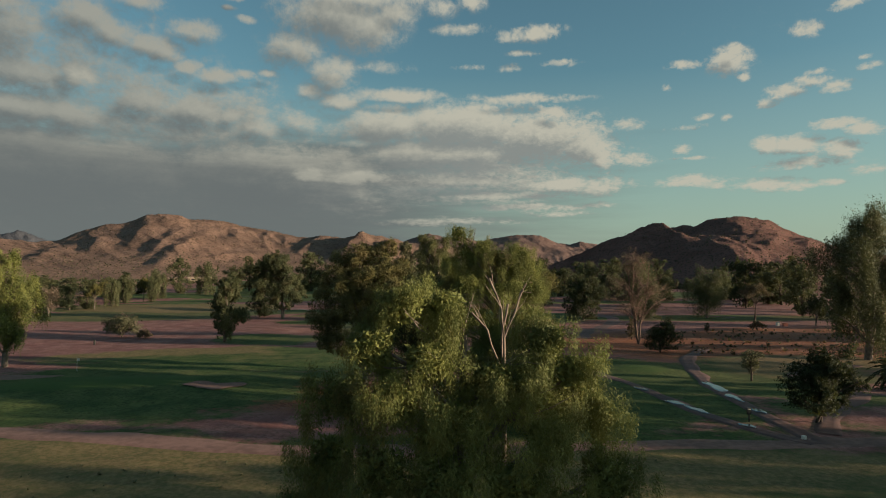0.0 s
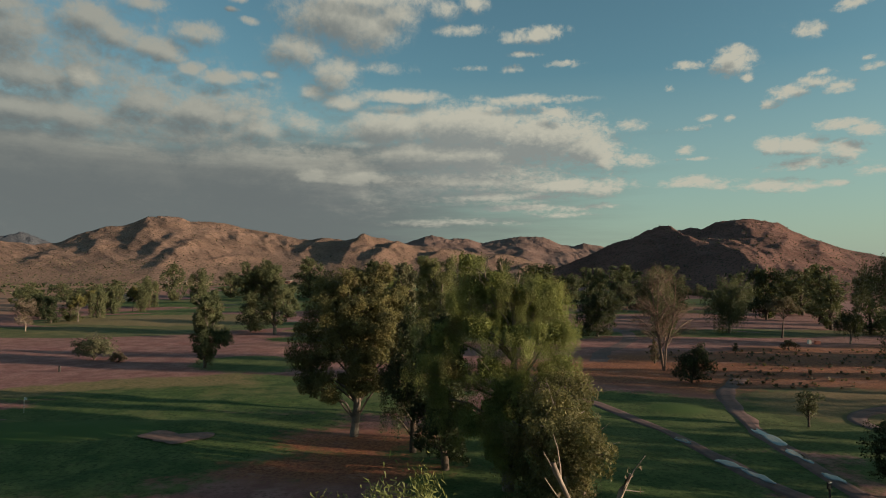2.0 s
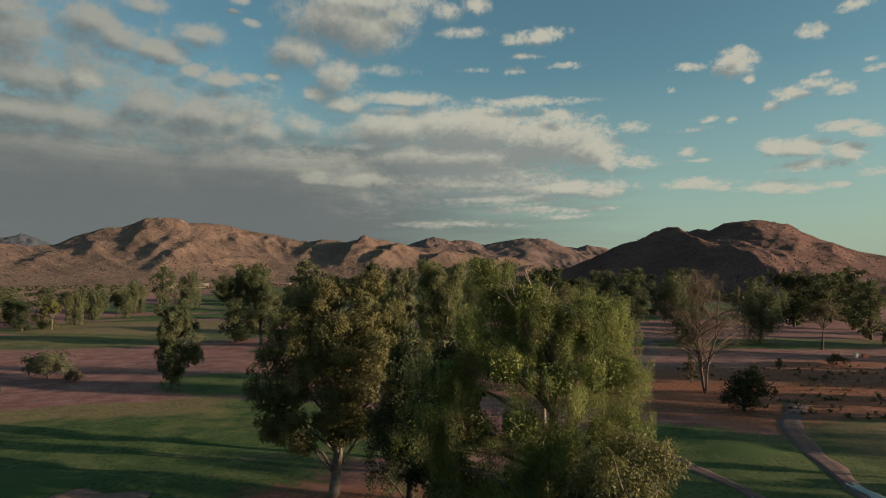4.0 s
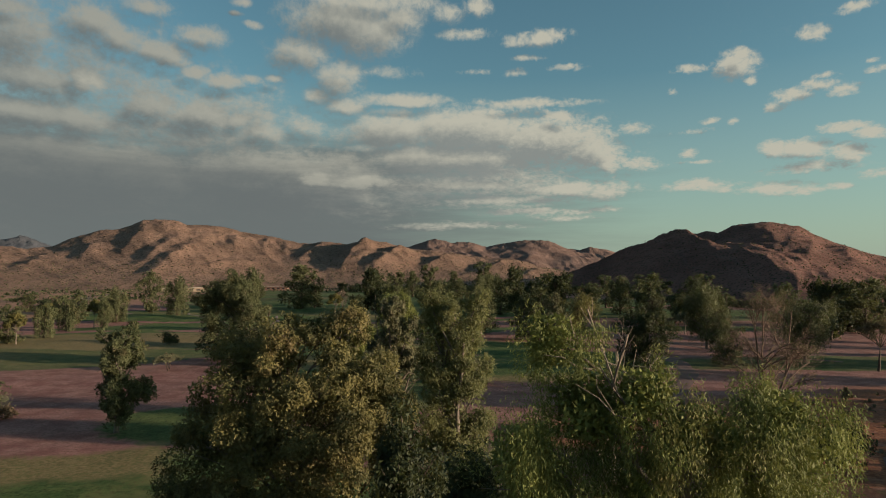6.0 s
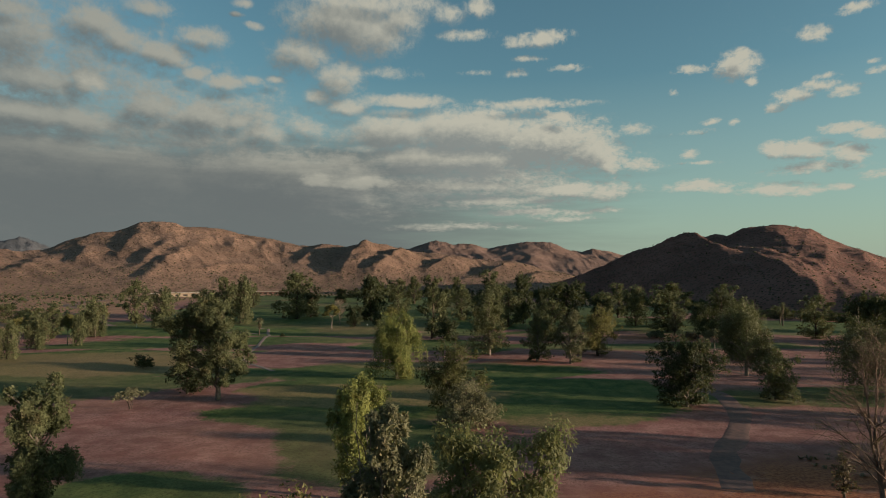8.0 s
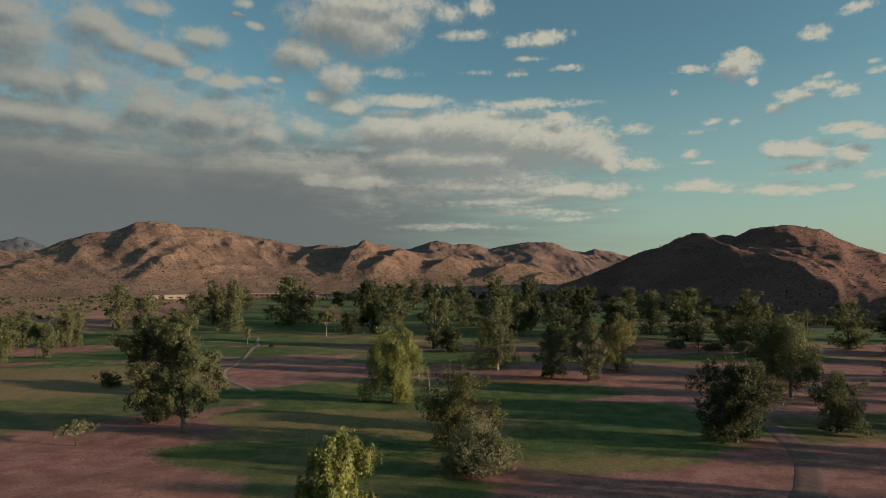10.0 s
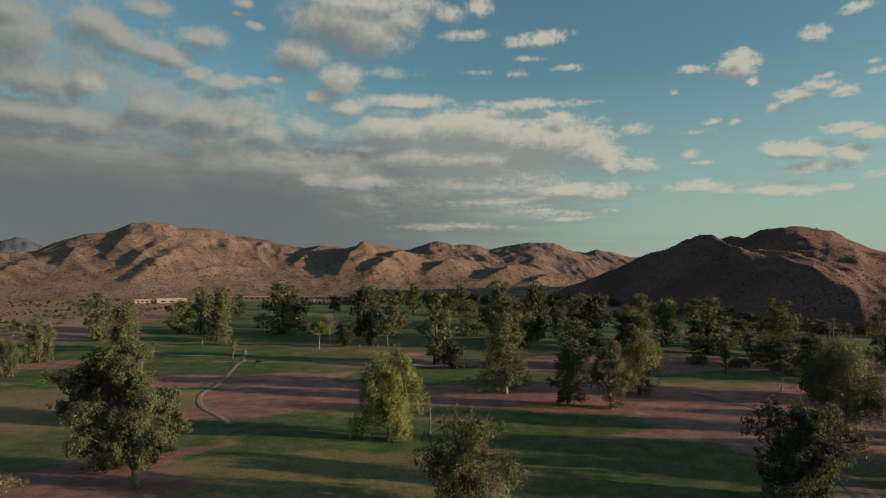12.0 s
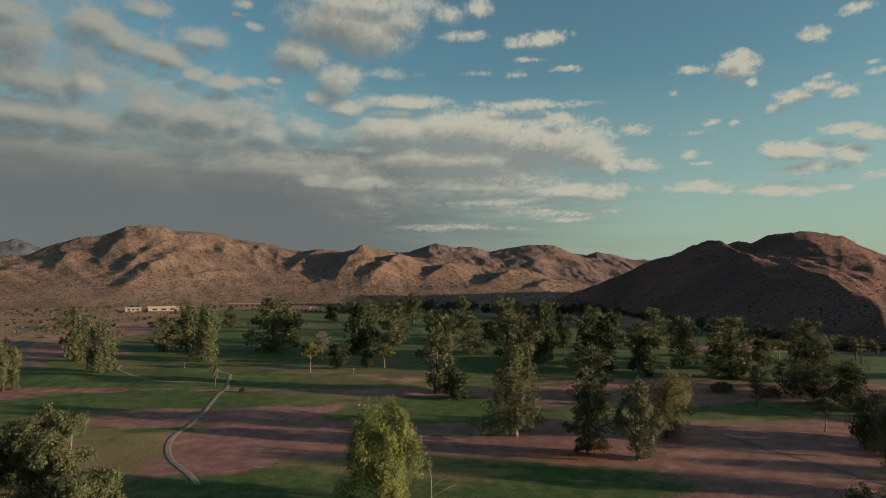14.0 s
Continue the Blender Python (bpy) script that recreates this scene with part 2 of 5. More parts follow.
def ridged(x, y, octaves=4, seed=0):
    total, amp, f = 0, 1.0, 1.0
    for k in range(octaves):
        total = total + amp * (0.5 - np.abs(2 * vnoise(x * f, y * f, seed + k)))
        amp, f = amp * 0.5, f * 2.1
    return total


def mesh_from(name, verts, faces, mat, smooth=True):
    """A mesh object from arrays: verts (n, 3) and faces (m, 3 or 4)."""
    me = bpy.data.meshes.new(name)
    verts, faces = np.asarray(verts, np.float32), np.asarray(faces, np.int32)
    k = faces.shape[1]
    me.vertices.add(len(verts)), me.loops.add(faces.size), me.polygons.add(len(faces))
    me.vertices.foreach_set("co", verts.ravel())
    me.loops.foreach_set("vertex_index", faces.ravel())
    me.polygons.foreach_set("loop_start", np.arange(0, faces.size, k, dtype=np.int32))
    me.polygons.foreach_set("use_smooth", np.full(len(faces), smooth))
    me.materials.append(mat)
    me.update(calc_edges=True)
    return me


def attribute(me, name, values):
    me.attributes.new(name, "FLOAT", "POINT").data.foreach_set("value", np.asarray(values, np.float32).ravel())


def grid_faces(nu, nv):
    i, j = np.meshgrid(np.arange(nu - 1), np.arange(nv - 1), indexing="ij")
    a = (i * nv + j).ravel()
    return np.stack([a, a + nv, a + nv + 1, a + 1], 1)


def part(name, me, parent, label=""):
    ob = new(name, me)
    ob.parent = parent
    return tagged(ob, label)


def part_bm(name, bm, mat, parent, label=""):
    me = bpy.data.meshes.new(name)
    bm.to_mesh(me)
    bm.free()
    me.materials.append(mat)
    return part(name, me, parent, label)


def box(bm, size, at, bevel=0.0):
    r = bmesh.ops.create_cube(bm, size=1.0, matrix=Matrix.Translation(at) @ Matrix.Diagonal((*size, 1)))
    if bevel:
        edges = {e for v in r["verts"] for e in v.link_edges}
        bmesh.ops.bevel(bm, geom=list(edges), offset=bevel, segments=2, affect="EDGES")
    return r["verts"]


# ---- materials ----
def material(name, rough=0.9):
    m = bpy.data.materials.new(name)
    m.use_nodes = True
    n = Nodes(m.node_tree)
    out = n.add("ShaderNodeOutputMaterial")
    sh = n.add("ShaderNodeBsdfPrincipled", Roughness=rough)
    n.link(sh.outputs[0], out.inputs[0])
    return m, n, sh, out


def bump(n, sh, height, strength, distance):
    b = n.add("ShaderNodeBump", Height=height, Strength=strength, Distance=distance)
    n.link(b.outputs[0], sh.inputs["Normal"])


def rgb(r, g, b):
    return (r, g, b, 1.0)


def plain(name, a, b, scale=3.0, rough=0.8, relief=0.2, detail=6.0):
    """Two tones mixed by noise at two sizes, with fine relief."""
    m, n, sh, _ = material(name, rough)
    p = n.add("ShaderNodeTexCoord").outputs["Object"]
    v = n.math("ADD", n.math("MULTIPLY", n.noise(p, scale, detail), 0.6), n.math("MULTIPLY", n.noise(p, scale * 0.13, 3.0), 0.4))
    n.link(n.mix(n.span(v, 0.36, 0.64), rgb(*a), rgb(*b)), sh.inputs["Base Color"])
    bump(n, sh, n.noise(p, scale * 4, 4.0), relief, 0.05)
    return m


def leaf_material(name, young, old, dead=0.0, thin=0.24):
    """Leaves: each one differs a little, whole boughs differ more, and light shows through."""
    m = bpy.data.materials.new(name)
    m.use_nodes = True
    n = Nodes(m.node_tree)
    out = n.add("ShaderNodeOutputMaterial")
    p = n.add("ShaderNodeTexCoord").outputs["Object"]
    each = n.add("ShaderNodeNewGeometry").outputs["Random Per Island"]
    who = n.add("ShaderNodeObjectInfo").outputs["Random"]
    v = n.math("ADD", n.math("MULTIPLY", each, 0.34), n.span(n.noise(p, 0.6, 3.0), 0.34, 0.66, 0.0, 0.66))
    col = n.mix(v, rgb(*old), rgb(*young))
    brown = n.math("MULTIPLY", n.span(n.noise(p, 0.33, 3.0), 0.56, 0.70), dead)
    col = n.mix(brown, col, rgb(0.13, 0.06, 0.03))
    col = n.mix(n.math("MULTIPLY", who, 0.22), col, rgb(0.03, 0.045, 0.018))
    d = n.add("ShaderNodeBsdfPrincipled", Roughness=0.62)
    n.link(col, d.inputs["Base Color"])
    d.inputs["Specular IOR Level"].default_value = 0.25
    t = n.add("ShaderNodeBsdfTranslucent", Color=n.mix(0.5, col, rgb(0.16, 0.17, 0.035)))
    mx = n.add("ShaderNodeMixShader", Fac=thin)
    n.link(d.outputs[0], mx.inputs[1]), n.link(t.outputs[0], mx.inputs[2])
    n.link(mx.outputs[0], out.inputs[0])
    return m


LEAF = {
    "gum": leaf_material("gum_leaves", (0.162, 0.165, 0.078), (0.048, 0.060, 0.027), 0.4),
    "light": leaf_material("young_gum_leaves", (0.278, 0.294, 0.078), (0.090, 0.108, 0.034), 0.5),
    "yellow": leaf_material("yellowish_leaves", (0.228, 0.201, 0.064), (0.087, 0.082, 0.031), 0.3),
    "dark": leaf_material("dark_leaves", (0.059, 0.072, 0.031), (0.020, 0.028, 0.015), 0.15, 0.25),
    "grey": leaf_material("grey_green_leaves", (0.228, 0.216, 0.121), (0.087, 0.087, 0.051), 0.3),
    "pale": leaf_material("pale_gum_leaves", (0.345, 0.345, 0.160), (0.160, 0.165, 0.080), 0.15, 0.52),
    "olive": leaf_material("yellowing_gum_leaves", (0.240, 0.205, 0.075), (0.063, 0.066, 0.028), 0.45),
    "pine": leaf_material("dark_olive_leaves", (0.134, 0.128, 0.042), (0.032, 0.039, 0.017), 0.3, 0.25),
    "dry": leaf_material("dry_leaves", (0.196, 0.137, 0.090), (0.108, 0.076, 0.051), 0.8),
}
BARK_PALE = plain("pale_gum_bark", (0.20, 0.16, 0.125), (0.09, 0.07, 0.054), 2.2, 0.8, 0.3)
BARK_DARK = plain("dark_bark", (0.09, 0.065, 0.045), (0.045, 0.033, 0.025), 4.0, 0.95, 0.6)
BARK_TWIG = plain("brown_dead_twigs", (0.21, 0.135, 0.095), (0.11, 0.072, 0.052), 3.0, 0.9, 0.3)
BARK_DEAD = plain("bleached_dead_wood", (0.30, 0.235, 0.18), (0.15, 0.11, 0.085), 3.0, 0.85, 0.3)


def ground_material():
    m, n, sh, _ = material("golf_course_ground", 0.95)
    sh.inputs["Specular IOR Level"].default_value = 0.15
    p = n.add("ShaderNodeTexCoord").outputs["Object"]

    def mask(name):
        a = n.add("ShaderNodeAttribute")
        a.attribute_name = name
        return a.outputs["Fac"]
    fine, mid, coarse = n.noise(p, 2.6, 7.0, 0.65), n.noise(p, 0.28, 5.0, 0.6), n.noise(p, 0.05, 4.0)
    # bare earth: pinkish brown, redder where it is scrubby
    earth = n.mix(n.span(mid, 0.35, 0.66), rgb(0.225, 0.096, 0.088), rgb(0.350, 0.180, 0.160))
    earth = n.mix(n.span(fine, 0.42, 0.72), earth, rgb(0.150, 0.075, 0.060))
    red = n.mix(n.span(fine, 0.35, 0.65), rgb(0.165, 0.046, 0.026), rgb(0.35, 0.145, 0.068))
    earth = n.mix(n.math("MULTIPLY", mask("red"), n.span(mid, 0.25, 0.6, 0.7, 1.0)), earth, red)
    # turf: green where watered, straw where dry
    turf = n.mix(n.span(mid, 0.34, 0.66), rgb(0.048, 0.088, 0.024), rgb(0.112, 0.146, 0.046))
    turf = n.mix(n.span(fine, 0.40, 0.75), turf, rgb(0.024, 0.046, 0.010))
    straw = n.mix(n.span(fine, 0.35, 0.65), rgb(0.155, 0.112, 0.052), rgb(0.250, 0.186, 0.088))
    dryness = n.span(n.math("ADD", mask("dry"), n.math("MULTIPLY", n.math("SUBTRACT", mid, 0.5), 1.3)), 0.25, 0.95)
    tuft = n.noise(p, 1.3, 6.0, 0.75)
    turf = n.mix(n.span(tuft, 0.52, 0.68, 0.0, 0.55), turf, rgb(0.022, 0.040, 0.009))
    turf = n.mix(n.math("MULTIPLY", dryness, n.span(tuft, 0.36, 0.60, 0.55, 1.0)), turf, straw)
    turf = n.mix(mask("green"), turf, n.mix(mid, rgb(0.046, 0.092, 0.022), rgb(0.062, 0.112, 0.028)))
    edge = n.math("ADD", mask("grass"), n.math("ADD", n.math("MULTIPLY", n.math("SUBTRACT", n.noise(p, 0.7, 7.0, 0.75), 0.5), 1.6), n.math("MULTIPLY", n.math("SUBTRACT", n.noise(p, 0.16, 4.0, 0.6), 0.5), 0.9)))
    col = n.mix(n.span(edge, 0.24, 0.76), earth, turf)
    litter = n.noise(p, 0.45, 7.0, 0.75)
    col = n.mix(n.span(litter, 0.58, 0.70, 0.0, 0.32), col, rgb(0.085, 0.062, 0.032))
    desert = n.mix(n.span(n.noise(p, 0.12, 6.0, 0.7), 0.35, 0.65), rgb(0.36, 0.205, 0.135), rgb(0.22, 0.122, 0.080))
    col = n.mix(mask("desert"), col, desert)
    bare = n.span(n.noise(n.vmath("MULTIPLY", p, (0.5, 1.0, 1.0)), 0.35, 6.0, 0.7), 0.54, 0.68, 0.0, 0.5)
    col = n.mix(n.math("MULTIPLY", bare, n.math("SUBTRACT", 1.0, mask("grass"))), col, rgb(0.40, 0.225, 0.185))
    n.link(n.mix(n.span(coarse, 0.3, 0.7, 0.0, 0.10), col, rgb(0.10, 0.085, 0.045)), sh.inputs["Base Color"])
    h = n.math("ADD", n.math("MULTIPLY", fine, 0.5), n.math("MULTIPLY", n.noise(p, 9.0, 5.0, 0.7), 0.3))
    bump(n, sh, h, 0.55, 0.16)
    return m


def rock_material(name, sun_tone, dark_tone, bush, size):
    """Desert hillside: warm stony soil, a darker tone in patches and on steep ground, dotted with scrub."""
    m, n, sh, _ = material(name, 0.95)
    sh.inputs["Specular IOR Level"].default_value = 0.1
    p = n.add("ShaderNodeTexCoord").outputs["Object"]
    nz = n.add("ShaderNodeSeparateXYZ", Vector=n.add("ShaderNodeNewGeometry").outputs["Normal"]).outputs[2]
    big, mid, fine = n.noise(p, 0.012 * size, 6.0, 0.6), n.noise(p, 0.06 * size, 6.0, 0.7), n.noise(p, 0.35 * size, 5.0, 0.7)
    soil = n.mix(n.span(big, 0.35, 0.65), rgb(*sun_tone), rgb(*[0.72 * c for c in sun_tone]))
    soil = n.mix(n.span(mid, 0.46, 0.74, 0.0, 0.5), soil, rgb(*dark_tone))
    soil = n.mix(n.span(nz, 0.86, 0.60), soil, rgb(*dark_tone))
    v = n.add("ShaderNodeTexVoronoi", Vector=p, Scale=0.27 * size).outputs["Distance"]
    dots = n.math("MULTIPLY", n.span(n.math("ADD", v, n.math("MULTIPLY", fine, 0.35)), 0.62, 0.42), n.span(mid, 0.30, 0.50, 0.35, 1.0))
    n.link(n.mix(n.math("MULTIPLY", dots, 0.9), soil, rgb(*bush)), sh.inputs["Base Color"])
    bump(n, sh, n.math("ADD", n.math("MULTIPLY", mid, 1.2), n.math("MULTIPLY", fine, 0.4)), 1.0, 2.6 / size)
    return m


GROUND = ground_material()
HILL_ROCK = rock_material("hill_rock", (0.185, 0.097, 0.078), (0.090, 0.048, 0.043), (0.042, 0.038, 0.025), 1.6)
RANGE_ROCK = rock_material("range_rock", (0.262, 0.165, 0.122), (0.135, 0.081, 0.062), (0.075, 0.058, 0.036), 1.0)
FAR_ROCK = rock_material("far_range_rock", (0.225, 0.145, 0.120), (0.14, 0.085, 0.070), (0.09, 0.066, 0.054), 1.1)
# the blue of distance haze is put into this rock's base colour
HAZE_ROCK = rock_material("hazy_peak_rock", (0.105, 0.11, 0.125), (0.07, 0.075, 0.09), (0.075, 0.08, 0.09), 0.3)
TRACK = plain("packed_dirt_track", (0.27, 0.150, 0.120), (0.17, 0.092, 0.072), 1.4, 0.95, 0.4)
MUD = plain("damp_dirt_track", (0.155, 0.080, 0.066), (0.085, 0.046, 0.040), 1.2, 0.8, 0.4)
CONCRETE = plain("worn_concrete_path", (0.225, 0.165, 0.142), (0.145, 0.10, 0.085), 1.5, 0.9, 0.2)
ASPHALT = plain("old_asphalt", (0.135, 0.088, 0.070), (0.095, 0.064, 0.054), 2.0, 0.9, 0.3)
SAND = plain("bunker_sand", (0.215, 0.125, 0.098), (0.155, 0.088, 0.070), 1.6, 0.95, 0.3)
STUCCO = plain("pale_stucco", (0.30, 0.235, 0.17), (0.23, 0.175, 0.125), 1.2, 0.9, 0.1)
BROWN_WALL = plain("brown_block_wall", (0.22, 0.13, 0.10), (0.16, 0.09, 0.07), 1.5, 0.9, 0.1)
ROOFING = plain("pale_roofing", (0.42, 0.37, 0.30), (0.33, 0.28, 0.23), 0.8, 0.85, 0.1)
SHADOW_GLASS = plain("dark_window_glass", (0.02, 0.02, 0.025), (0.03, 0.03, 0.03), 1.0, 0.15, 0.0)
PAINT_DARK = plain("dark_paint", (0.03, 0.028, 0.026), (0.05, 0.045, 0.04), 3.0, 0.6, 0.1)
PAINT_WHITE = plain("weathered_white_paint", (0.75, 0.70, 0.62), (0.58, 0.53, 0.46), 3.0, 0.7, 0.1)
PAINT_RED = plain("faded_red_paint", (0.36, 0.12, 0.08), (0.26, 0.09, 0.06), 3.0, 0.7, 0.1)


def water_material():
    m, n, sh, _ = material("puddle_water", 0.06)
    sh.inputs["Base Color"].default_value = rgb(0.055, 0.045, 0.038)
    p = n.add("ShaderNodeTexCoord").outputs["Object"]
    bump(n, sh, n.noise(p, 1.5, 3.0), 0.05, 0.02)
    return m


WATER = water_material()

# ---- ground: one sheet to the horizon ----


def relief(x, y):
    """Height of the turf and earth."""
    fade = np.clip((700 - np.hypot(x, y - 150)) / 300, 0, 1)
    roll = np.clip((y - 235) / 60, 0, 1)          # the far fairways roll more
    z = (0.55 + 0.5 * roll) * fbm(x / 34, y / 22, 3, 3) + 0.45 * roll * fbm(x / 15, y / 9, 2, 6) + 0.10 * fbm(x / 6, y / 5, 3, 11)
    for mx, my, rx, ry, hh in MOUNDS:
        q = ((x - mx) / rx) ** 2 + ((y - my) / ry) ** 2
        z = z + hh * np.exp(-q * 1.6)
    return z * fade


# rises round the greens, and hollows of the bunkers: x, y, half widths, height
MOUNDS = [(-36, 77, 15, 7, 0.5), (-22, 80, 6, 3, 0.45), (-23.0, 74.8, 3.0, 2.2, -0.15), (-45, 66, 14, 4, 0.35),
          (32, 88, 6, 5, 0.5), (-112, 312, 11, 7, 0.6), (-80, 322, 12, 6, 0.5), (-22, 308, 12, 6, 0.7), (-10, 305, 4, 3, -0.4)]
# turf: centre, half widths, turn in degrees
TURF = [(26, 82, 17, 15.5, 0), (43, 80, 12, 13, 0), (-36, 74, 36, 16, 0), (-24, 98, 30, 13, -8), (-6, 30, 90, 17, 0), (14, 66, 15, 15, 0), (31.5, 69, 4.5, 13, -8),
        (48, 84, 13, 9, 0), (47, 66, 10, 7, 0), (58, 92, 16, 6, 0), (66, 62, 12, 8, 0), (-15, 45, 60, 9, 0), (30, 52, 60, 5, 0),
        (-30, 126, 10, 9, 0), (-8, 150, 14, 22, 15), (-14, 176, 24, 24, 0), (22, 174, 26, 18, 0), (-95, 186, 42, 16, 4),
        (-84, 222, 40, 28, 0), (0, 207, 40, 16, 0), (-50, 198, 20, 9, 0), (90, 176, 46, 9, 0), (30, 190, 20, 10, 0),
        (68, 257, 62, 10, 0), (5, 258, 26, 22, 0), (-60, 275, 50, 14, 0), (-96, 262, 24, 12, 0), (-52, 243, 9, 4, 12),
        (-40, 330, 130, 42, 0), (60, 345, 90, 45, 0), (-60, 440, 90, 90, 0), (-110, 600, 70, 120, 8), (60, 450, 110, 70, 0),
        (130, 330, 80, 40, 0), (-20, 560, 70, 100, 0), (-33, 212, 14, 4, 0), (-120, 312, 26, 14, 0)]
EARTH = [(-9, 65, 9, 3.8, 10), (-6, 76, 7, 4, 0), (36, 52.5, 7, 4, 0), (50, 60, 10, 4, 10), (6, 243, 9, 3.2, -8), (-40, 176, 11, 8, 0), (62, 284, 40, 6, 0), (110, 286, 34, 8, 0),
         (-5, 303, 7, 3, 0), (20, 228, 9, 4, 0), (60, 300, 25, 2.5, 0), (-24, 238, 26, 11, 0), (30, 310, 12, 3, 0), (-62, 262, 9, 2.5, 8),
         (-48, 286, 12, 2.4, 0), (36, 274, 9, 3, 0)]
GREENS = [(-38, 78, 12, 5.0, 0), (-112, 312, 9, 4.5, 0), (-78, 322, 11, 4.0, 0), (-23, 308, 9, 6, 0), (32, 87.5, 3.4, 3.0, 0), (-55, 243, 6, 3, 12)]
RED = [(66, 116, 42, 26, 0), (95, 128, 40, 22, 0), (-8, 70, 14, 9, 0), (26, 222, 9, 5, 0), (96, 284, 30, 10, 0), (30, 118, 20, 10, 0)]
DRY = [(-20, 44, 60, 8, 0), (-58, 110, 30, 12, 0), (-14, 180, 30, 10, 0), (-80, 225, 45, 22, 0), (6, 222, 40, 9, 0), (60, 88, 20, 8, 0), (22, 160, 30, 5, 0), (-62, 252, 14, 6, 0), (90, 245, 40, 5, 0)]


def inside(x, y, shapes):
    """Metres inside the nearest edge of any of the ellipses (negative outside)."""
    best = np.full(np.shape(x), -1e3)
    for cx, cy, rx, ry, turn in shapes:
        a = radians(turn)
        u, v = (x - cx) * math.cos(a) + (y - cy) * math.sin(a), -(x - cx) * math.sin(a) + (y - cy) * math.cos(a)
        best = np.maximum(best, (1 - np.sqrt((u / rx) ** 2 + (v / ry) ** 2)) * min(rx, ry))
    return best


def soft(d, w):
    t = np.clip(d / (2 * w) + 0.5, 0, 1)
    return t * t * (3 - 2 * t)


def ground():
    far = np.geomspace(1, 4800, 44)
    xs = np.concatenate([-150 - far[::-1], np.arange(-150, 150.1, 1.2), 150 + far])
    ys = np.concatenate([10 - np.geomspace(1, 3000, 26)[::-1], np.arange(10, 330.1, 1.2), 330 + np.geomspace(1.2, 4600, 80)])
    x, y = np.meshgrid(xs, ys, indexing="ij")
    z = relief(x, y)
    me = mesh_from("ground", np.stack([x, y, z], -1).reshape(-1, 3), grid_faces(len(xs), len(ys)), GROUND)
    wob = 5.0 * fbm(x / 16, y / 9, 4, 21)
    turf = np.minimum(inside(x, y, TURF) + wob, -(inside(x, y, EARTH) + 0.5 * wob))
    attribute(me, "grass", soft(turf, 3.2))
    attribute(me, "green", soft(inside(x, y, GREENS), 0.5))
    attribute(me, "red", soft(inside(x, y, RED) + wob, 4))
    attribute(me, "dry", np.clip(soft(inside(x, y, DRY) + wob, 3) * 0.75 + 0.6 * fbm(x / 26, y / 9, 4, 40) + 0.16, 0, 1))
    out = np.maximum(np.maximum(-x - 150 - 0.10 * (y - 300), 0) - 6, (y - 690) * 0.5)
    attribute(me, "desert", soft(out + 8 * fbm(x / 40, y / 40, 3, 50), 8))
    tagged(new("ground", me), "flat golf course ground of green turf and bare reddish earth", "ground", kind="structure")


ground()


def ribbon(name, points, width, mat, label, category, lift=0.035, wobble=0.35, steps=6, seed=0):
    """A track along a smooth line, its edges uneven and dipping into the ground."""
    pts = [Vector(p) for p in points]
    line = []
    for i in range(len(pts) - 1):
        p0, p1, p2, p3 = pts[max(i - 1, 0)], pts[i], pts[i + 1], pts[min(i + 2, len(pts) - 1)]
        k = max(2, int((p2 - p1).length / 1.5 * steps / 6))
        for j in range(k):
            t = j / k
            line.append(0.5 * (2 * p1 + (p2 - p0) * t + (2 * p0 - 5 * p1 + 4 * p2 - p3) * t * t + (3 * p1 - p0 - 3 * p2 + p3) * t ** 3))
    line.append(pts[-1])
    line = np.array([tuple(p) for p in line])
    way = np.gradient(line, axis=0)
    way /= np.linalg.norm(way, axis=1)[:, None]
    side = np.stack([-way[:, 1], way[:, 0]], 1)
    s = np.arange(len(line)) * 0.45
    off = [-0.72, -0.5, -0.2, 0.2, 0.5, 0.72]
    rows = []
    for k, o in enumerate(off):
        w = width * (1 + wobble * vnoise(s, s * 0 + 3.3 * np.sign(o), seed))
        p = line + side * (o * w)[:, None]
        z = relief(p[:, 0], p[:, 1]) + (lift if abs(o) < 0.55 else -0.12) - (0.02 if abs(o) == 0.2 else 0)
        rows.append(np.concatenate([p, z[:, None]], 1))
    me = mesh_from(name, np.stack(rows, 1).reshape(-1, 3), grid_faces(len(line), len(off)), mat)
    return tagged(new(name, me), label, category, kind="structure")


ribbon("road", [(-75, 62), (-50, 58), (-35, 55), (-22, 52.4), (-12, 50), (0, 49.6), (12, 50.5), (24, 51.5), (34, 51.5), (46, 53), (60, 57), (80, 60)], 2.5, TRACK, "pale dirt service road across the turf", "road", 0.07, 0.7, seed=1)
ribbon("path", [(33, 51), (31, 55), (28.6, 62), (28, 68), (26.6, 77), (23.5, 89), (19, 97), (10, 104)], 1.5, MUD, "damp dirt cart path with puddles", "path", 0.075, 0.8, seed=2)
ribbon("path", [(33.5, 51), (34.2, 58), (35, 68), (36.3, 77), (40, 90), (43, 98), (50, 108)], 1.7, MUD, "damp dirt cart path with puddles", "path", 0.083, 0.8, seed=3)
ribbon("path", [(36, 54), (42, 62), (49, 68), (52, 73), (49.5, 79), (53, 85), (64, 89)], 1.7, MUD, "winding dirt path beside the trees", "path", 0.09, 0.8, seed=4)
ribbon("path", [(-34, 209), (-37, 214), (-43.5, 223), (-47.5, 232), (-49, 240), (-49, 247), (-51, 262), (-53, 277), (-54, 289), (-57, 300), (-60, 312), (-66, 320)], 1.0, CONCRETE, "narrow pale concrete cart path", "path", 0.05, 0.15, seed=5)
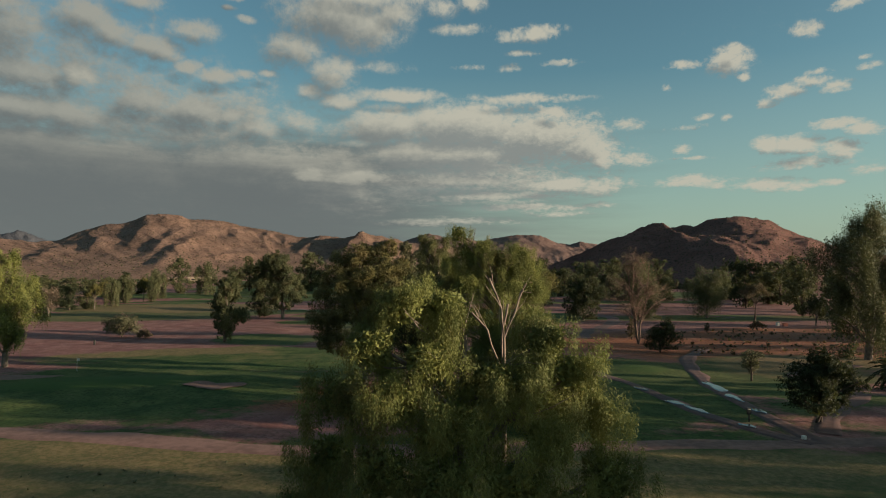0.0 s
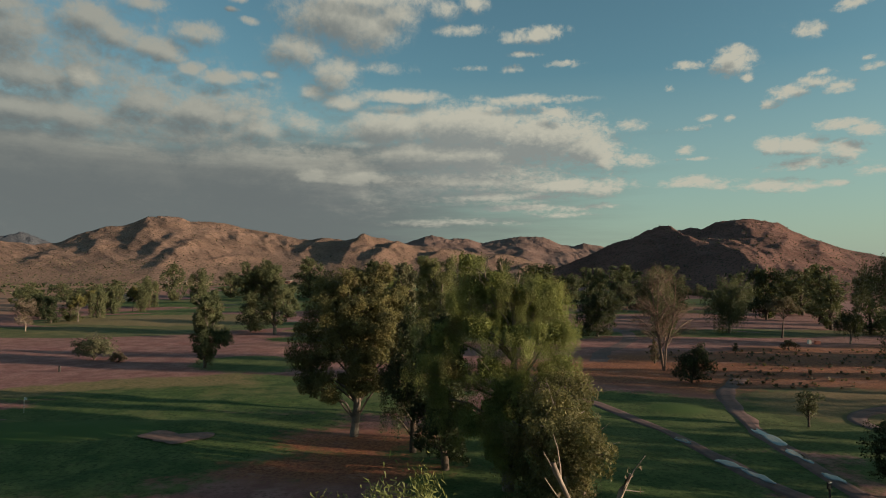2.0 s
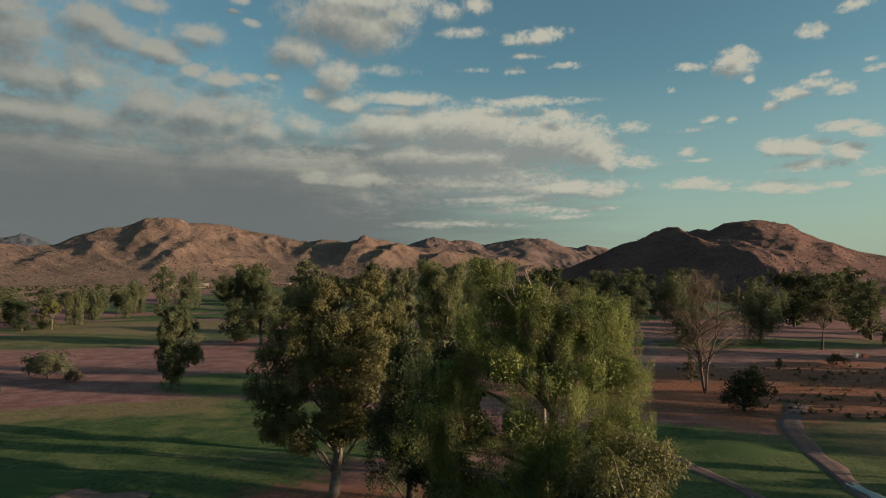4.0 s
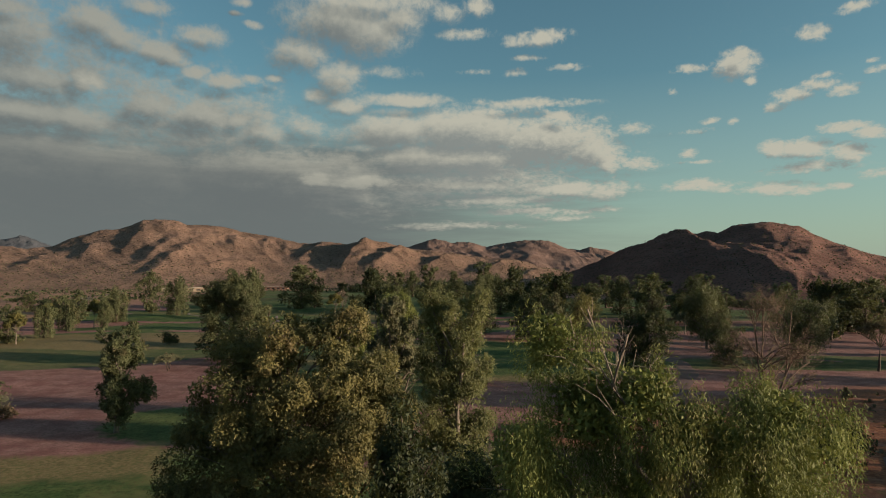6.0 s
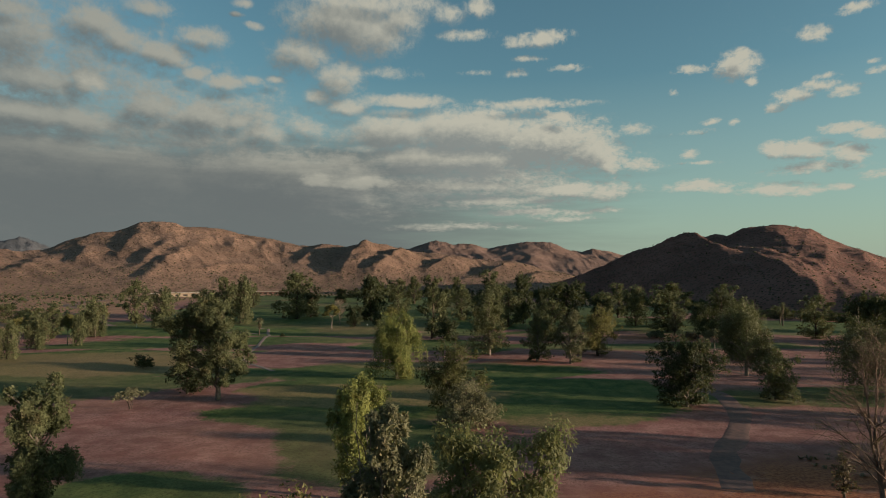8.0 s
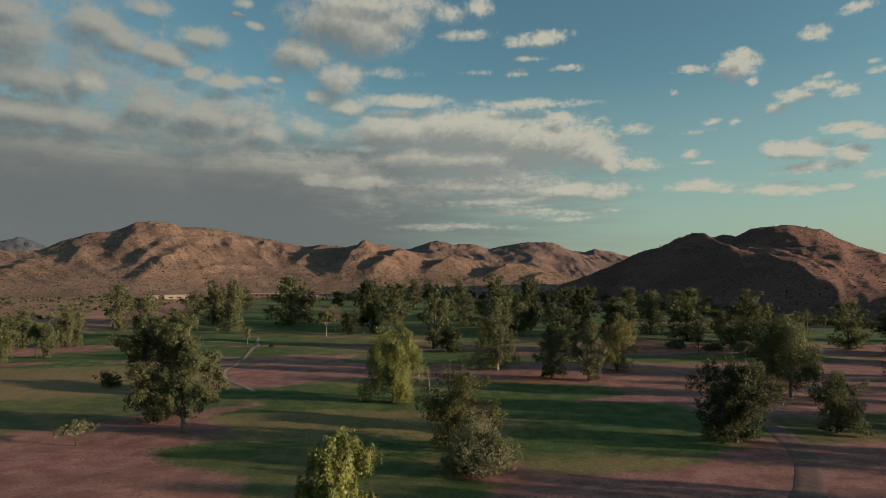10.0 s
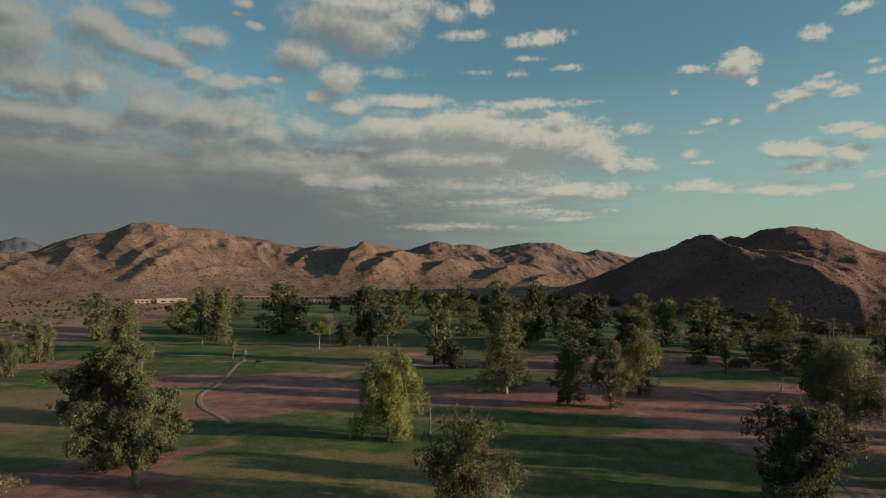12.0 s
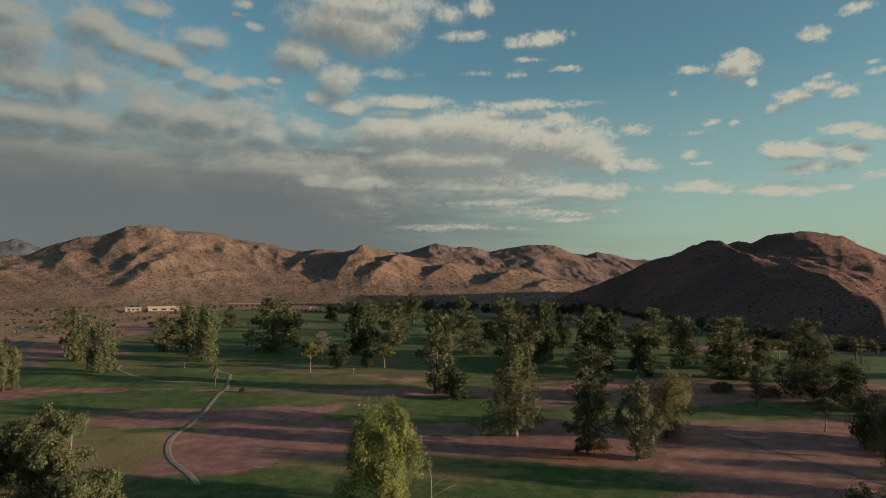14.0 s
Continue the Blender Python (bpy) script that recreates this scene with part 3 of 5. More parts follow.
ribbon("path", [(-56, 298), (-66, 300), (-75, 299), (-86, 309), (-99, 322), (-104, 335)], 1.0, CONCRETE, "narrow pale concrete cart path", "path", 0.06, 0.15, seed=6)
ribbon("path", [(60, 240), (66, 222), (72, 205), (80, 190), (92, 178)], 1.6, MUD, "old wheel track across bare earth", "path", 0.03, 0.5, seed=7)
ribbon("path", [(34, 128), (38, 140), (46, 152), (52, 164), (56, 180), (52, 196)], 3.0, MUD, "old wheel track across bare earth", "path", 0.03, 0.5, seed=8)
ribbon("road", [(-130, 330), (-150, 352), (-168, 380), (-182, 410), (-190, 440), (-206, 458), (-232, 490), (-250, 533), (-258, 560), (-252, 600), (-240, 640), (-228, 668)], 7.0, ASPHALT, "winding dark asphalt road to the clubhouse", "road", 0.05, 0.1, seed=9)


def blob_sheet(name, x, y, rx, ry, mat, label, category, lift, seed=0, turn=0.0):
    """A thin uneven patch lying on the ground."""
    k, rings = 36, 5
    a = np.linspace(0, 2 * np.pi, k, endpoint=False)
    edge = 1 + 0.9 * vnoise(np.cos(a) * 1.7 + 5, np.sin(a) * 1.7 + 5, seed)
    verts = []
    for r in [0.02] + [(i + 1) / rings for i in range(rings)]:
        u, v = rx * edge * np.cos(a) * r, ry * edge * np.sin(a) * r
        px, py = x + u * math.cos(turn) - v * math.sin(turn), y + u * math.sin(turn) + v * math.cos(turn)
        verts.append(np.stack([px, py, lift(px, py) - (0.04 if r == 1 else 0)], 1))
    ring, spoke = np.meshgrid(np.arange(rings), np.arange(k), indexing="ij")
    p, q = (ring * k + spoke).ravel(), (ring * k + (spoke + 1) % k).ravel()
    me = mesh_from(name, np.concatenate(verts), np.stack([p, p + k, q + k, q], 1), mat)
    return tagged(new(name, me), label, category, kind="structure")


over = lambda h: (lambda px, py: relief(px, py) + h)
blob_sheet("bunker", -23.0, 74.8, 3.0, 2.2, SAND, "sand bunker beside the putting green", "bunker", over(0.14), 3, 0.25)
blob_sheet("bunker", -10.5, 305, 3.4, 2.2, SAND, "sand bunker beside the putting green", "bunker", over(0.03), 5)
blob_sheet("bunker", -51, 84, 5.5, 1.6, SAND, "bare sandy strip at the edge of the green", "bunker", over(0.03), 6)
level = lambda h: (lambda px, py: np.zeros_like(px) + h)


def puddle(x, y, rx, ry, turn, seed):
    h = float(np.max(relief(np.array([x, x + rx, x - rx]), np.array([y, y, y])))) + 0.11
    blob_sheet("water", x, y, rx, ry, WATER, "shallow puddle on the cart path reflecting the sky", "puddle", level(h), seed, turn)


puddle(27.9, 67.0, 0.75, 1.5, 0.3, 1), puddle(28.8, 63.4, 0.6, 1.7, 0.1, 2), puddle(30.6, 57.0, 0.5, 1.0, 0.2, 3)
puddle(36.2, 75.5, 0.7, 3.4, -0.08, 4), puddle(35.3, 69.0, 0.6, 2.6, -0.05, 5), puddle(34.8, 63.0, 0.5, 1.2, 0, 6), puddle(26.9, 74.0, 0.5, 1.2, 0.2, 7)

# ---- hills ----
EYE_X, EYE_Y = 0.0, 110.0


def hills(name, foot, crests, back, mat, label, rough, seed, na=420, nr=150, skew=0.5, power=1.5, knobs=0.16, spurs=0.66, gully=0.0, ridges=()):
    """A range seen from the course: crests are lines of (bearing, distance, height), front to back."""
    lo, hi = crests[0][0][0], crests[0][-1][0]
    az = np.linspace(lo, hi, na)
    fa = np.interp(az, [p[0] for p in foot], [p[1] for p in foot])
    lines = [(np.interp(az, [p[0] for p in c], [p[1] for p in c]), np.interp(az, [p[0] for p in c], [p[2] for p in c])) for c in crests]
    end = np.clip(np.minimum(az - lo, hi - az) / 3.0, 0, 1)
    s = np.linspace(0, 1, nr)
    total = lines[-1][0] + back
    r = fa[:, None] + (total - fa)[:, None] * s[None, :]
    z = np.zeros_like(r)
    prev_r, prev_h = fa, np.zeros_like(fa)
    for k, (rk, hk) in enumerate(lines):
        t = np.clip((r - prev_r[:, None]) / (rk - prev_r)[:, None], 0, 1)
        if k == 0:
            soft_h = np.convolve(np.pad(hk, 40, mode='edge'), np.ones(41) / 41, 'same')[40:-40]      # the slopes are smoother than the crest
            rise = t ** power * (soft_h[:, None] + (hk - soft_h)[:, None] * t ** 6)
        else:
            dip = np.minimum(prev_h, hk) * 0.14
            rise = prev_h[:, None] + (hk - prev_h)[:, None] * t - dip[:, None] * np.sin(np.pi * t)
        z = np.where(r >= prev_r[:, None], rise, z)
        prev_r, prev_h = rk, hk
    t = np.clip((r - prev_r[:, None]) / back, 0, 1)
    z = np.where(r > prev_r[:, None], prev_h[:, None] * (1 - t) ** 1.4, z)
    a = np.radians(az)[:, None]
    x, y = EYE_X + r * np.sin(a), EYE_Y + r * np.cos(a)
    size = rough
    warp = 0.6 * fbm(x / (size * 5), y / (size * 5), 3, seed + 9)
    across = a * np.mean(lines[0][0])                      # gullies run down the slope, slanting a little
    spur = ridged((across + skew * r) / (size * 2.0) + 1.3 * warp, r / (size * 11.0) + warp, 3, seed)
    knob = ridged(x / (size * 1.1) + warp, y / (size * 1.1), 3, seed + 3)
    body = np.clip(z / max(1.0, float(z.max())), 0, 1)
    z = z + size * (spurs * (spur - 0.25) * (body ** 0.75) * (1.2 - body) + knobs * (knob - 0.3) * body ** 0.6 * (1.35 - body) + 0.05 * fbm(x / (size * 0.4), y / (size * 0.4), 4, seed + 5) * (0.1 + body))
    # the larger side ridges: from one place (bearing, distance) down to another, height, and width of the west and east flanks
    deg = np.degrees(a)
    for a0, r0, a1, r1, high, west, east in ridges:
        u = np.clip((r - r1) / (r0 - r1), -0.25, 1.15)
        line = a1 + (a0 - a1) * u + 0.45 * fbm(r / 60.0 + a0, r * 0 + high, 3, seed + 21)
        d = np.radians(deg - line) * r
        flank = np.where(d < 0, 1 + d / west, 1 - d / east)
        taper = np.clip((u + 0.25) / 0.5, 0, 1) * np.clip((1.05 - u) / 0.35, 0, 1)
        z = z + high * np.clip(flank, 0, 1) ** 1.15 * taper * (0.8 + 0.4 * fbm(x / 30.0, y / 30.0, 3, seed + 23))
    if gully:
        furrow = ridged((across + 0.25 * r) / (size * 0.62) + 1.6 * warp, r / (size * 5.0) + warp, 3, seed + 13)
        z = z + gully * size * (furrow - 0.3) * np.clip(body * 2.2, 0, 1) * (1.25 - body)
        crag = ridged(x / (size * 0.45), y / (size * 0.45), 3, seed + 17)
        z = z + gully * size * 0.9 * np.clip(crag - 0.35, 0, 1) * np.clip((body - 0.45) / 0.4, 0, 1)
    z = z * end[:, None] - 0.6
    me = mesh_from(name, np.stack([x, y, z], -1).reshape(-1, 3), grid_faces(na, nr), mat)
    return tagged(new(name, me), label, name, kind="structure")


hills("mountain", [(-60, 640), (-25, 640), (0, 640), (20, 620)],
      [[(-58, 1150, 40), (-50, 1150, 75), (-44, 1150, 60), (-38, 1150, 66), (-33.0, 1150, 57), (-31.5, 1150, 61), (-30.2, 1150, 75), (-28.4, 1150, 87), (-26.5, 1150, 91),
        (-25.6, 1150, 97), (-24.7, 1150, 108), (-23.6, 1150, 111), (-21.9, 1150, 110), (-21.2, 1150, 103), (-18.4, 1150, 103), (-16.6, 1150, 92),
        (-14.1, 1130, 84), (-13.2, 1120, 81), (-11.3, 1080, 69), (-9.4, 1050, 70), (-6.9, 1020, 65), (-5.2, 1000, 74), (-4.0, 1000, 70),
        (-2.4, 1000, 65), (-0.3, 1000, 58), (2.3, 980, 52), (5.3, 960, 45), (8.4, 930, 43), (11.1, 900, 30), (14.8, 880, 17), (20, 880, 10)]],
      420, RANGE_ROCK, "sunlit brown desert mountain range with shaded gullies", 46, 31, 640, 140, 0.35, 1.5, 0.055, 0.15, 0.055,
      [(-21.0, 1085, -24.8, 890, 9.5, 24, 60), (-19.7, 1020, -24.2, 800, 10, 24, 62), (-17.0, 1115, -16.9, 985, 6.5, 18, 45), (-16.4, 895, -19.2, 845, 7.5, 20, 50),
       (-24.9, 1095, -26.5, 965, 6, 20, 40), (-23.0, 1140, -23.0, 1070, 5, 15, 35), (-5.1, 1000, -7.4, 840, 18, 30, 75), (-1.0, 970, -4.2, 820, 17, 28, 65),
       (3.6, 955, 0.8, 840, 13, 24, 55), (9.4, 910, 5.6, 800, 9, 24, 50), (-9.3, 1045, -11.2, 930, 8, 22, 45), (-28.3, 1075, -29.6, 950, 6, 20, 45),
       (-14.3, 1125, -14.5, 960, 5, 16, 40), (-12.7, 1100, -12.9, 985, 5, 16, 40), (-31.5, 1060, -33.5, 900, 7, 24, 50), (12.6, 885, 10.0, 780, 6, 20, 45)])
hills("mountain", [(-15, 1250), (30, 1250)],
      [[(-15, 1900, 60), (-9.4, 1900, 79), (-5.4, 1900, 89), (-1.3, 1900, 95), (1.4, 1900, 124), (3.0, 1900, 109), (4.6, 1900, 114), (6.2, 1900, 100), (9.8, 1900, 117),
        (12.0, 1900, 118), (13.3, 1900, 100), (14.8, 1900, 89), (15.6, 1900, 98), (18.1, 1900, 76), (19.9, 1900, 69), (22.3, 1900, 56), (30, 1900, 40)]],
      600, FAR_ROCK, "rugged brown desert peaks in the distance", 70, 47, 420, 90, 0.3, 1.1, 0.15, 0.42, 0.08)
# farthest peaks, their haze painted in as a blue-grey tone
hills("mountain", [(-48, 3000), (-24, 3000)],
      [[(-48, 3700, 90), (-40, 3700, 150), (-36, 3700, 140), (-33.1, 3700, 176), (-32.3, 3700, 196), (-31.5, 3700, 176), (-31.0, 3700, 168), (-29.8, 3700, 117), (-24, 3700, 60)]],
      600, HAZE_ROCK, "far peaks with blue-grey haze put into their colour", 90, 53, 160, 50, 0.4, 1.2, 0.3, 0.66, 0.15)
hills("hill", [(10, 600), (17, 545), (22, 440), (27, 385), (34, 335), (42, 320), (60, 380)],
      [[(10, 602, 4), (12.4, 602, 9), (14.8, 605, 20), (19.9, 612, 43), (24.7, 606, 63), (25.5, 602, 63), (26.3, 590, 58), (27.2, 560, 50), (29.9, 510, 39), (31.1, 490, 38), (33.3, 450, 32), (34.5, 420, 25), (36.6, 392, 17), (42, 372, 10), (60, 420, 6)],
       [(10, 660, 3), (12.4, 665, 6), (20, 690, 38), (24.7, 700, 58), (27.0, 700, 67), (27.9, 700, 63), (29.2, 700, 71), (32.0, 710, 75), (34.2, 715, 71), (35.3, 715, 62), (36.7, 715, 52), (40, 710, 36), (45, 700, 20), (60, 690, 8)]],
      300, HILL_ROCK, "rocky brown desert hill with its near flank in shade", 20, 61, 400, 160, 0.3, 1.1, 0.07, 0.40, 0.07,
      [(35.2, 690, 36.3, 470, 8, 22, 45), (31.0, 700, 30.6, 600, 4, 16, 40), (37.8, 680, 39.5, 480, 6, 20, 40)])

# ---- trees ----


class Tubes:
    """Tapered limbs gathered into one mesh."""

    def __init__(self):
        self.verts, self.faces, self.count = [], [], 0

    def limb(self, pts, r0, r1, sides=6):
        pts = np.asarray(pts, float)
        k = len(pts)
        way = np.gradient(pts, axis=0)
        way /= np.linalg.norm(way, axis=1)[:, None] + 1e-9
        ref = np.where(np.abs(way[:, 2:3]) > 0.9, np.array([[1.0, 0, 0]]), np.array([[0, 0, 1.0]]))
        u = np.cross(way, ref)
        u /= np.linalg.norm(u, axis=1)[:, None] + 1e-9
        v = np.cross(way, u)
        a = np.linspace(0, 2 * np.pi, sides, endpoint=False)
        rad = np.linspace(r0, r1, k)
        ring = pts[:, None, :] + rad[:, None, None] * (np.cos(a)[None, :, None] * u[:, None, :] + np.sin(a)[None, :, None] * v[:, None, :])
        i, j = np.meshgrid(np.arange(k - 1), np.arange(sides), indexing="ij")
        p, q = (i * sides + j).ravel() + self.count, (i * sides + (j + 1) % sides).ravel() + self.count
        self.faces.append(np.stack([p, q, q + sides, p + sides], 1))
        self.verts.append(ring.reshape(-1, 3))
        self.count += k * sides

    def mesh(self, name, mat):
        return mesh_from(name, np.concatenate(self.verts), np.concatenate(self.faces), mat)


def bend(rng, a, b, k=5, wob=0.12, sag=0.0):
    """A wandering line from a to b."""
    a, b = np.asarray(a, float), np.asarray(b, float)
    t = np.linspace(0, 1, k)[:, None]
    p = a + (b - a) * t
    d = np.linalg.norm(b - a)
    w = np.cumsum(rng.normal(0, wob * d / k, (k, 3)), 0)
    w -= w[-1] * t
    p += w * np.sin(np.pi * t) + np.array([0, 0, 1]) * sag * d * np.sin(np.pi * t)
    return p


def leaf_mesh(name, pos, axis, length, width, rng, mat, out=None, loose=0.42):
    """One slender pointed leaf for each place; out: the way that each one's face is turned, more or less."""
    n = len(pos)
    axis = axis / (np.linalg.norm(axis, axis=1)[:, None] + 1e-9)
    side = np.cross(axis, rng.normal(0, 1, (n, 3)) if out is None else out + rng.normal(0, loose, (n, 3)))
    side /= np.linalg.norm(side, axis=1)[:, None] + 1e-9
    L = (length * rng.uniform(0.6, 1.35, n))[:, None]
    W = (width * rng.uniform(0.7, 1.3, n))[:, None]
    low = pos + axis * L * 0.25
    v = np.stack([low + side * W, pos + axis * L, low - side * W - axis * L * 0.25], 1).reshape(-1, 3)
    return mesh_from(name, v, np.arange(3 * n).reshape(-1, 3), mat, smooth=False)


# how a crown swells from its foot (0) to its top (1), how many heads it has, and how far out they stand
SWELL = {
    "gum": ((0, 0.25, 0.55, 0.8, 1), (0.66, 1.0, 1.0, 0.86, 0.55), 12, 0.76),
    "column": ((0, 0.2, 0.7, 0.9, 1), (0.85, 1.0, 1.0, 0.8, 0.5), 9, 0.62),
    "thin": ((0, 0.3, 0.6, 1), (0.5, 0.9, 1.0, 0.55), 8, 0.85),
    "weep": ((0, 0.25, 0.6, 0.85, 1), (0.80, 1.0, 1.0, 0.84, 0.52), 12, 0.76),
    "dense": ((0, 0.3, 0.6, 0.85, 1), (0.74, 1.0, 1.0, 0.86, 0.58), 13, 0.70),
}


def lobes_of(kind, rng, h, r, base):
    """The boughs of a crown: centres and half sizes. A few heads of uneven size, each of several boughs, round a filled middle."""
    out = []
    if kind in SWELL:
        at, wide, heads, far = SWELL[kind]
        for i in range(heads):
            g = min(0.97, (i + rng.uniform(0.0, 0.9)) / heads)
            env = r * float(np.interp(g, at, wide))
            a = i * 2.4 + rng.uniform(-0.8, 0.8)
            d = env * far * rng.uniform(0.55, 1.0) * (0.45 if g > 0.9 else 1.0)
            s = r * rng.uniform(0.28, 0.46) * (0.85 if g > 0.75 else 1.0)
            c = np.array([d * math.cos(a), d * math.sin(a), h * (base + (0.93 - base) * g)])
            for k in range(3):
                q = c + rng.normal(0, 0.5, 3) * s
                u = s * rng.uniform(0.60, 1.0)
                out.append((q[0], q[1], max(q[2], 0.5 * u), u, u * rng.uniform(0.9, 1.3)))
        for g in (0.15, 0.4, 0.62, 0.8):
            u = r * 0.54 * float(np.interp(g, at, wide))
            out.append((rng.normal(0, 0.1) * r, rng.normal(0, 0.1) * r, h * (base + (0.9 - base) * g), u, u * 1.4))
    else:  # umbrella and shrub
        for i in range(13):
            a = i * 2.4 + rng.uniform(-0.4, 0.4)
            g = math.sqrt((i + 0.5) / 13)
            d = r * 0.78 * g
            z = h * (base + (0.86 - base) * (1 - 0.55 * g ** 2)) if kind == "umbrella" else h * (0.62 - 0.42 * g ** 2)
            s = r * rng.uniform(0.24, 0.36)
            out.append((d * math.cos(a), d * math.sin(a), z, s, s * (0.6 if kind == "umbrella" else 0.8) * min(1.0, h / r)))
    return out


DROOP = {"gum": 0.8, "column": 0.7, "thin": 0.9, "weep": 1.3, "dense": 0.7, "umbrella": 0.15, "shrub": -0.25}


def tree(kind, x, y, h, r, label, leaves="gum", n=8000, seed=1, base=0.28, bark=None, leaf=0.34, lean=(0, 0), lobes=None, bare=0, stems=1,
         category="tree", group="trees of the golf course", name="tree", strand=0.14, clump=0.5, holes=0.0, broad=0.13, core=0.16, heart=0.10):
    """A tree or shrub: an empty at its foot, a trunk with limbs, and a crown of leaves on boughs."""
    rng = np.random.RandomState(seed)
    near = y < 270 and h > 2.5
    if y > 130 and kind in ("dense", "gum") and h > 6:
        base, r = base * 0.6, r * 1.16
    feathery = kind == "weep" and near and leaf < (0.22 if y > 150 else 0.25)          # fine hanging foliage
    n, leaf = (int(n * 1.45), leaf * 0.60) if near and y > 150 else (int(n * (1.6 if leaf > 0.2 else 1.45)), leaf * (0.74 if feathery else 0.62)) if near else (int(n * 0.95), leaf * 0.92)
    bark = bark or BARK_PALE
    top = tagged(new(name), label, category, group)
    top.location = (x, y, float(relief(np.array(x, float), np.array(y, float))) - 0.05)
    L = lobes or lobes_of(kind, rng, h, r, base)
    L = [(a + lean[0] * c / h, b + lean[1] * c / h, c, s, t) for a, b, c, s, t in L]
    wood = Tubes()
    r0 = 0.016 * h + 0.05 + 0.012 * r
    if kind == "thin":
        r0 *= 0.6
    low = kind in ("umbrella", "shrub")
    tips = []
    for k in range(stems):
        ox, oy = (rng.uniform(-0.25, 0.25), rng.uniform(-0.25, 0.25)) if stems > 1 else (0, 0)
        spread = 0.35 * r if stems > 1 else 0.10 * r
        end = np.array([lean[0] * 0.8 + rng.uniform(-1, 1) * spread, lean[1] * 0.8 + rng.uniform(-1, 1) * spread, h * (0.45 if low else 0.84)])
        trunk = bend(rng, (ox, oy, -0.15), end, 9, 0.10)
        trunk[0] = (ox, oy, -0.15)
        wood.limb(trunk, r0 / math.sqrt(stems) * 1.15, r0 * 0.22, 8)
        tips.append(trunk)
    for i, (a, b, c, s, t) in enumerate(L):
        trunk = tips[i % stems]
        want = c - (0.10 if low else 0.20) * h - 0.25 * math.hypot(a, b)
        j = int(np.clip(np.searchsorted(trunk[:, 2], want), 1, len(trunk) - 1))
        q = trunk[j]
        thick = max(0.03, r0 * 0.42 * (1 - 0.75 * min(1.0, q[2] / h)))
        line = bend(rng, q, (a, b, c), 6, 0.16, 0.10)
        wood.limb(line, thick, 0.02 + 0.004 * h * 0.4, 5 if near else 3)
        for _ in range((30 if lobes is None else 4) if kind == "thin" else 2 if n > 12000 else 0):
            d = rng.normal(0, 1, 3)
            d /= np.linalg.norm(d)
            e = np.array((a, b, c)) + d * (s, s, t) * rng.uniform(0.6, 1.1)
            wood.limb(bend(rng, line[rng.randint(2, 5)], e, 4, 0.2), 0.018 if kind == "thin" else 0.025 + 0.0012 * h, 0.006, 3)
    for _ in range(bare):
        q = tips[0][rng.randint(4, 8)]
        a = rng.uniform(0, 6.28)
        e = q + np.array([math.cos(a) * r * 0.5, math.sin(a) * r * 0.5, h * rng.uniform(0.12, 0.25)])
        line = bend(rng, q, e, 7, 0.3)
        wood.limb(line, 0.065, 0.015, 5)
        for _ in range(4):
            wood.limb(bend(rng, line[rng.randint(2, 6)], e + rng.normal(0, 0.8, 3), 5, 0.3), 0.04, 0.008, 4)
    part("trunk", wood.mesh("trunk", bark), top)
    # leaves: each bough carries smaller boughs, each of these clumps of leaves on its upper shell
    L = np.array(L)
    m = 8
    who = np.repeat(np.arange(len(L)), m)
    d = rng.normal(0, 1, (len(who), 3))
    d /= np.linalg.norm(d, axis=1)[:, None]
    d[:, 2] = d[:, 2] * 0.9 + 0.1
    full = np.stack([L[:, 3], L[:, 3], L[:, 4]], 1)
    sub_c = L[who, :3] + d * full[who] * rng.uniform(0.55, 1.0, len(who))[:, None]
    sub_r = full[who] * rng.uniform(0.34, 0.60, len(who))[:, None]
    wgt = sub_r[:, 0] ** 1.6 * (0.55 + 0.9 * np.clip(sub_c[:, 2] / h, 0, 1))
    subs = max(60, int(n / (230 if feathery else 40 if kind in ('dense', 'gum', 'column') and near else 26)))
    which = rng.choice(len(who), subs, p=wgt / wgt.sum())
    d = rng.normal(0, 1, (subs, 3))
    d /= np.linalg.norm(d, axis=1)[:, None]
    d[:, 2] = np.where(d[:, 2] < -0.2, d[:, 2] * 0.5, d[:, 2])
    centre = sub_c[which] + d * sub_r[which] * rng.uniform(0.55, 1.08, subs)[:, None]
    centre[:, 2] = np.maximum(centre[:, 2], 0.25)
    size = clump * (0.85 if feathery else 0.8 if kind in ('dense', 'gum') else 1.0) * sub_r[which, 0] * rng.uniform(0.6, 1.4, subs)
    if holes:
        keep = vnoise(centre[:, 0] * 0.8 + seed, centre[:, 2] * 0.8, seed) > holes - 0.5
        centre, size, d = centre[keep], size[keep], d[keep]
        subs = len(centre)
    away = np.stack([centre[:, 0] - lean[0] * 0.5, centre[:, 1] - lean[1] * 0.5, 0.35 * (centre[:, 2] - 0.6 * h)], 1)
    away /= np.linalg.norm(away, axis=1)[:, None] + 1e-9
    face = d + 0.6 * away          # leaves spread over the outside of their bough
    face /= np.linalg.norm(face, axis=1)[:, None] + 1e-9
    pick = rng.randint(0, subs, n)
    off = np.clip(rng.normal(0, 0.55, (n, 3)), -1.0, 1.0)
    if not feathery:          # flat overlapping sprays rather than balls
        off -= 0.65 * (off * face[pick]).sum(1)[:, None] * face[pick]
    pos = centre[pick] + off * size[pick][:, None]
    axis = rng.normal(0, 0.55, (n, 3)) + d[pick] * 0.5
    axis[:, 2] -= DROOP[kind]
    if kind == "weep":
        drop = rng.uniform(0, 1, n) ** 1.4 * strand * h * rng.uniform(0.4, 1.0, subs)[pick]
        pull = np.clip(drop / (strand * h + 1e-6), 0, 1)[:, None]
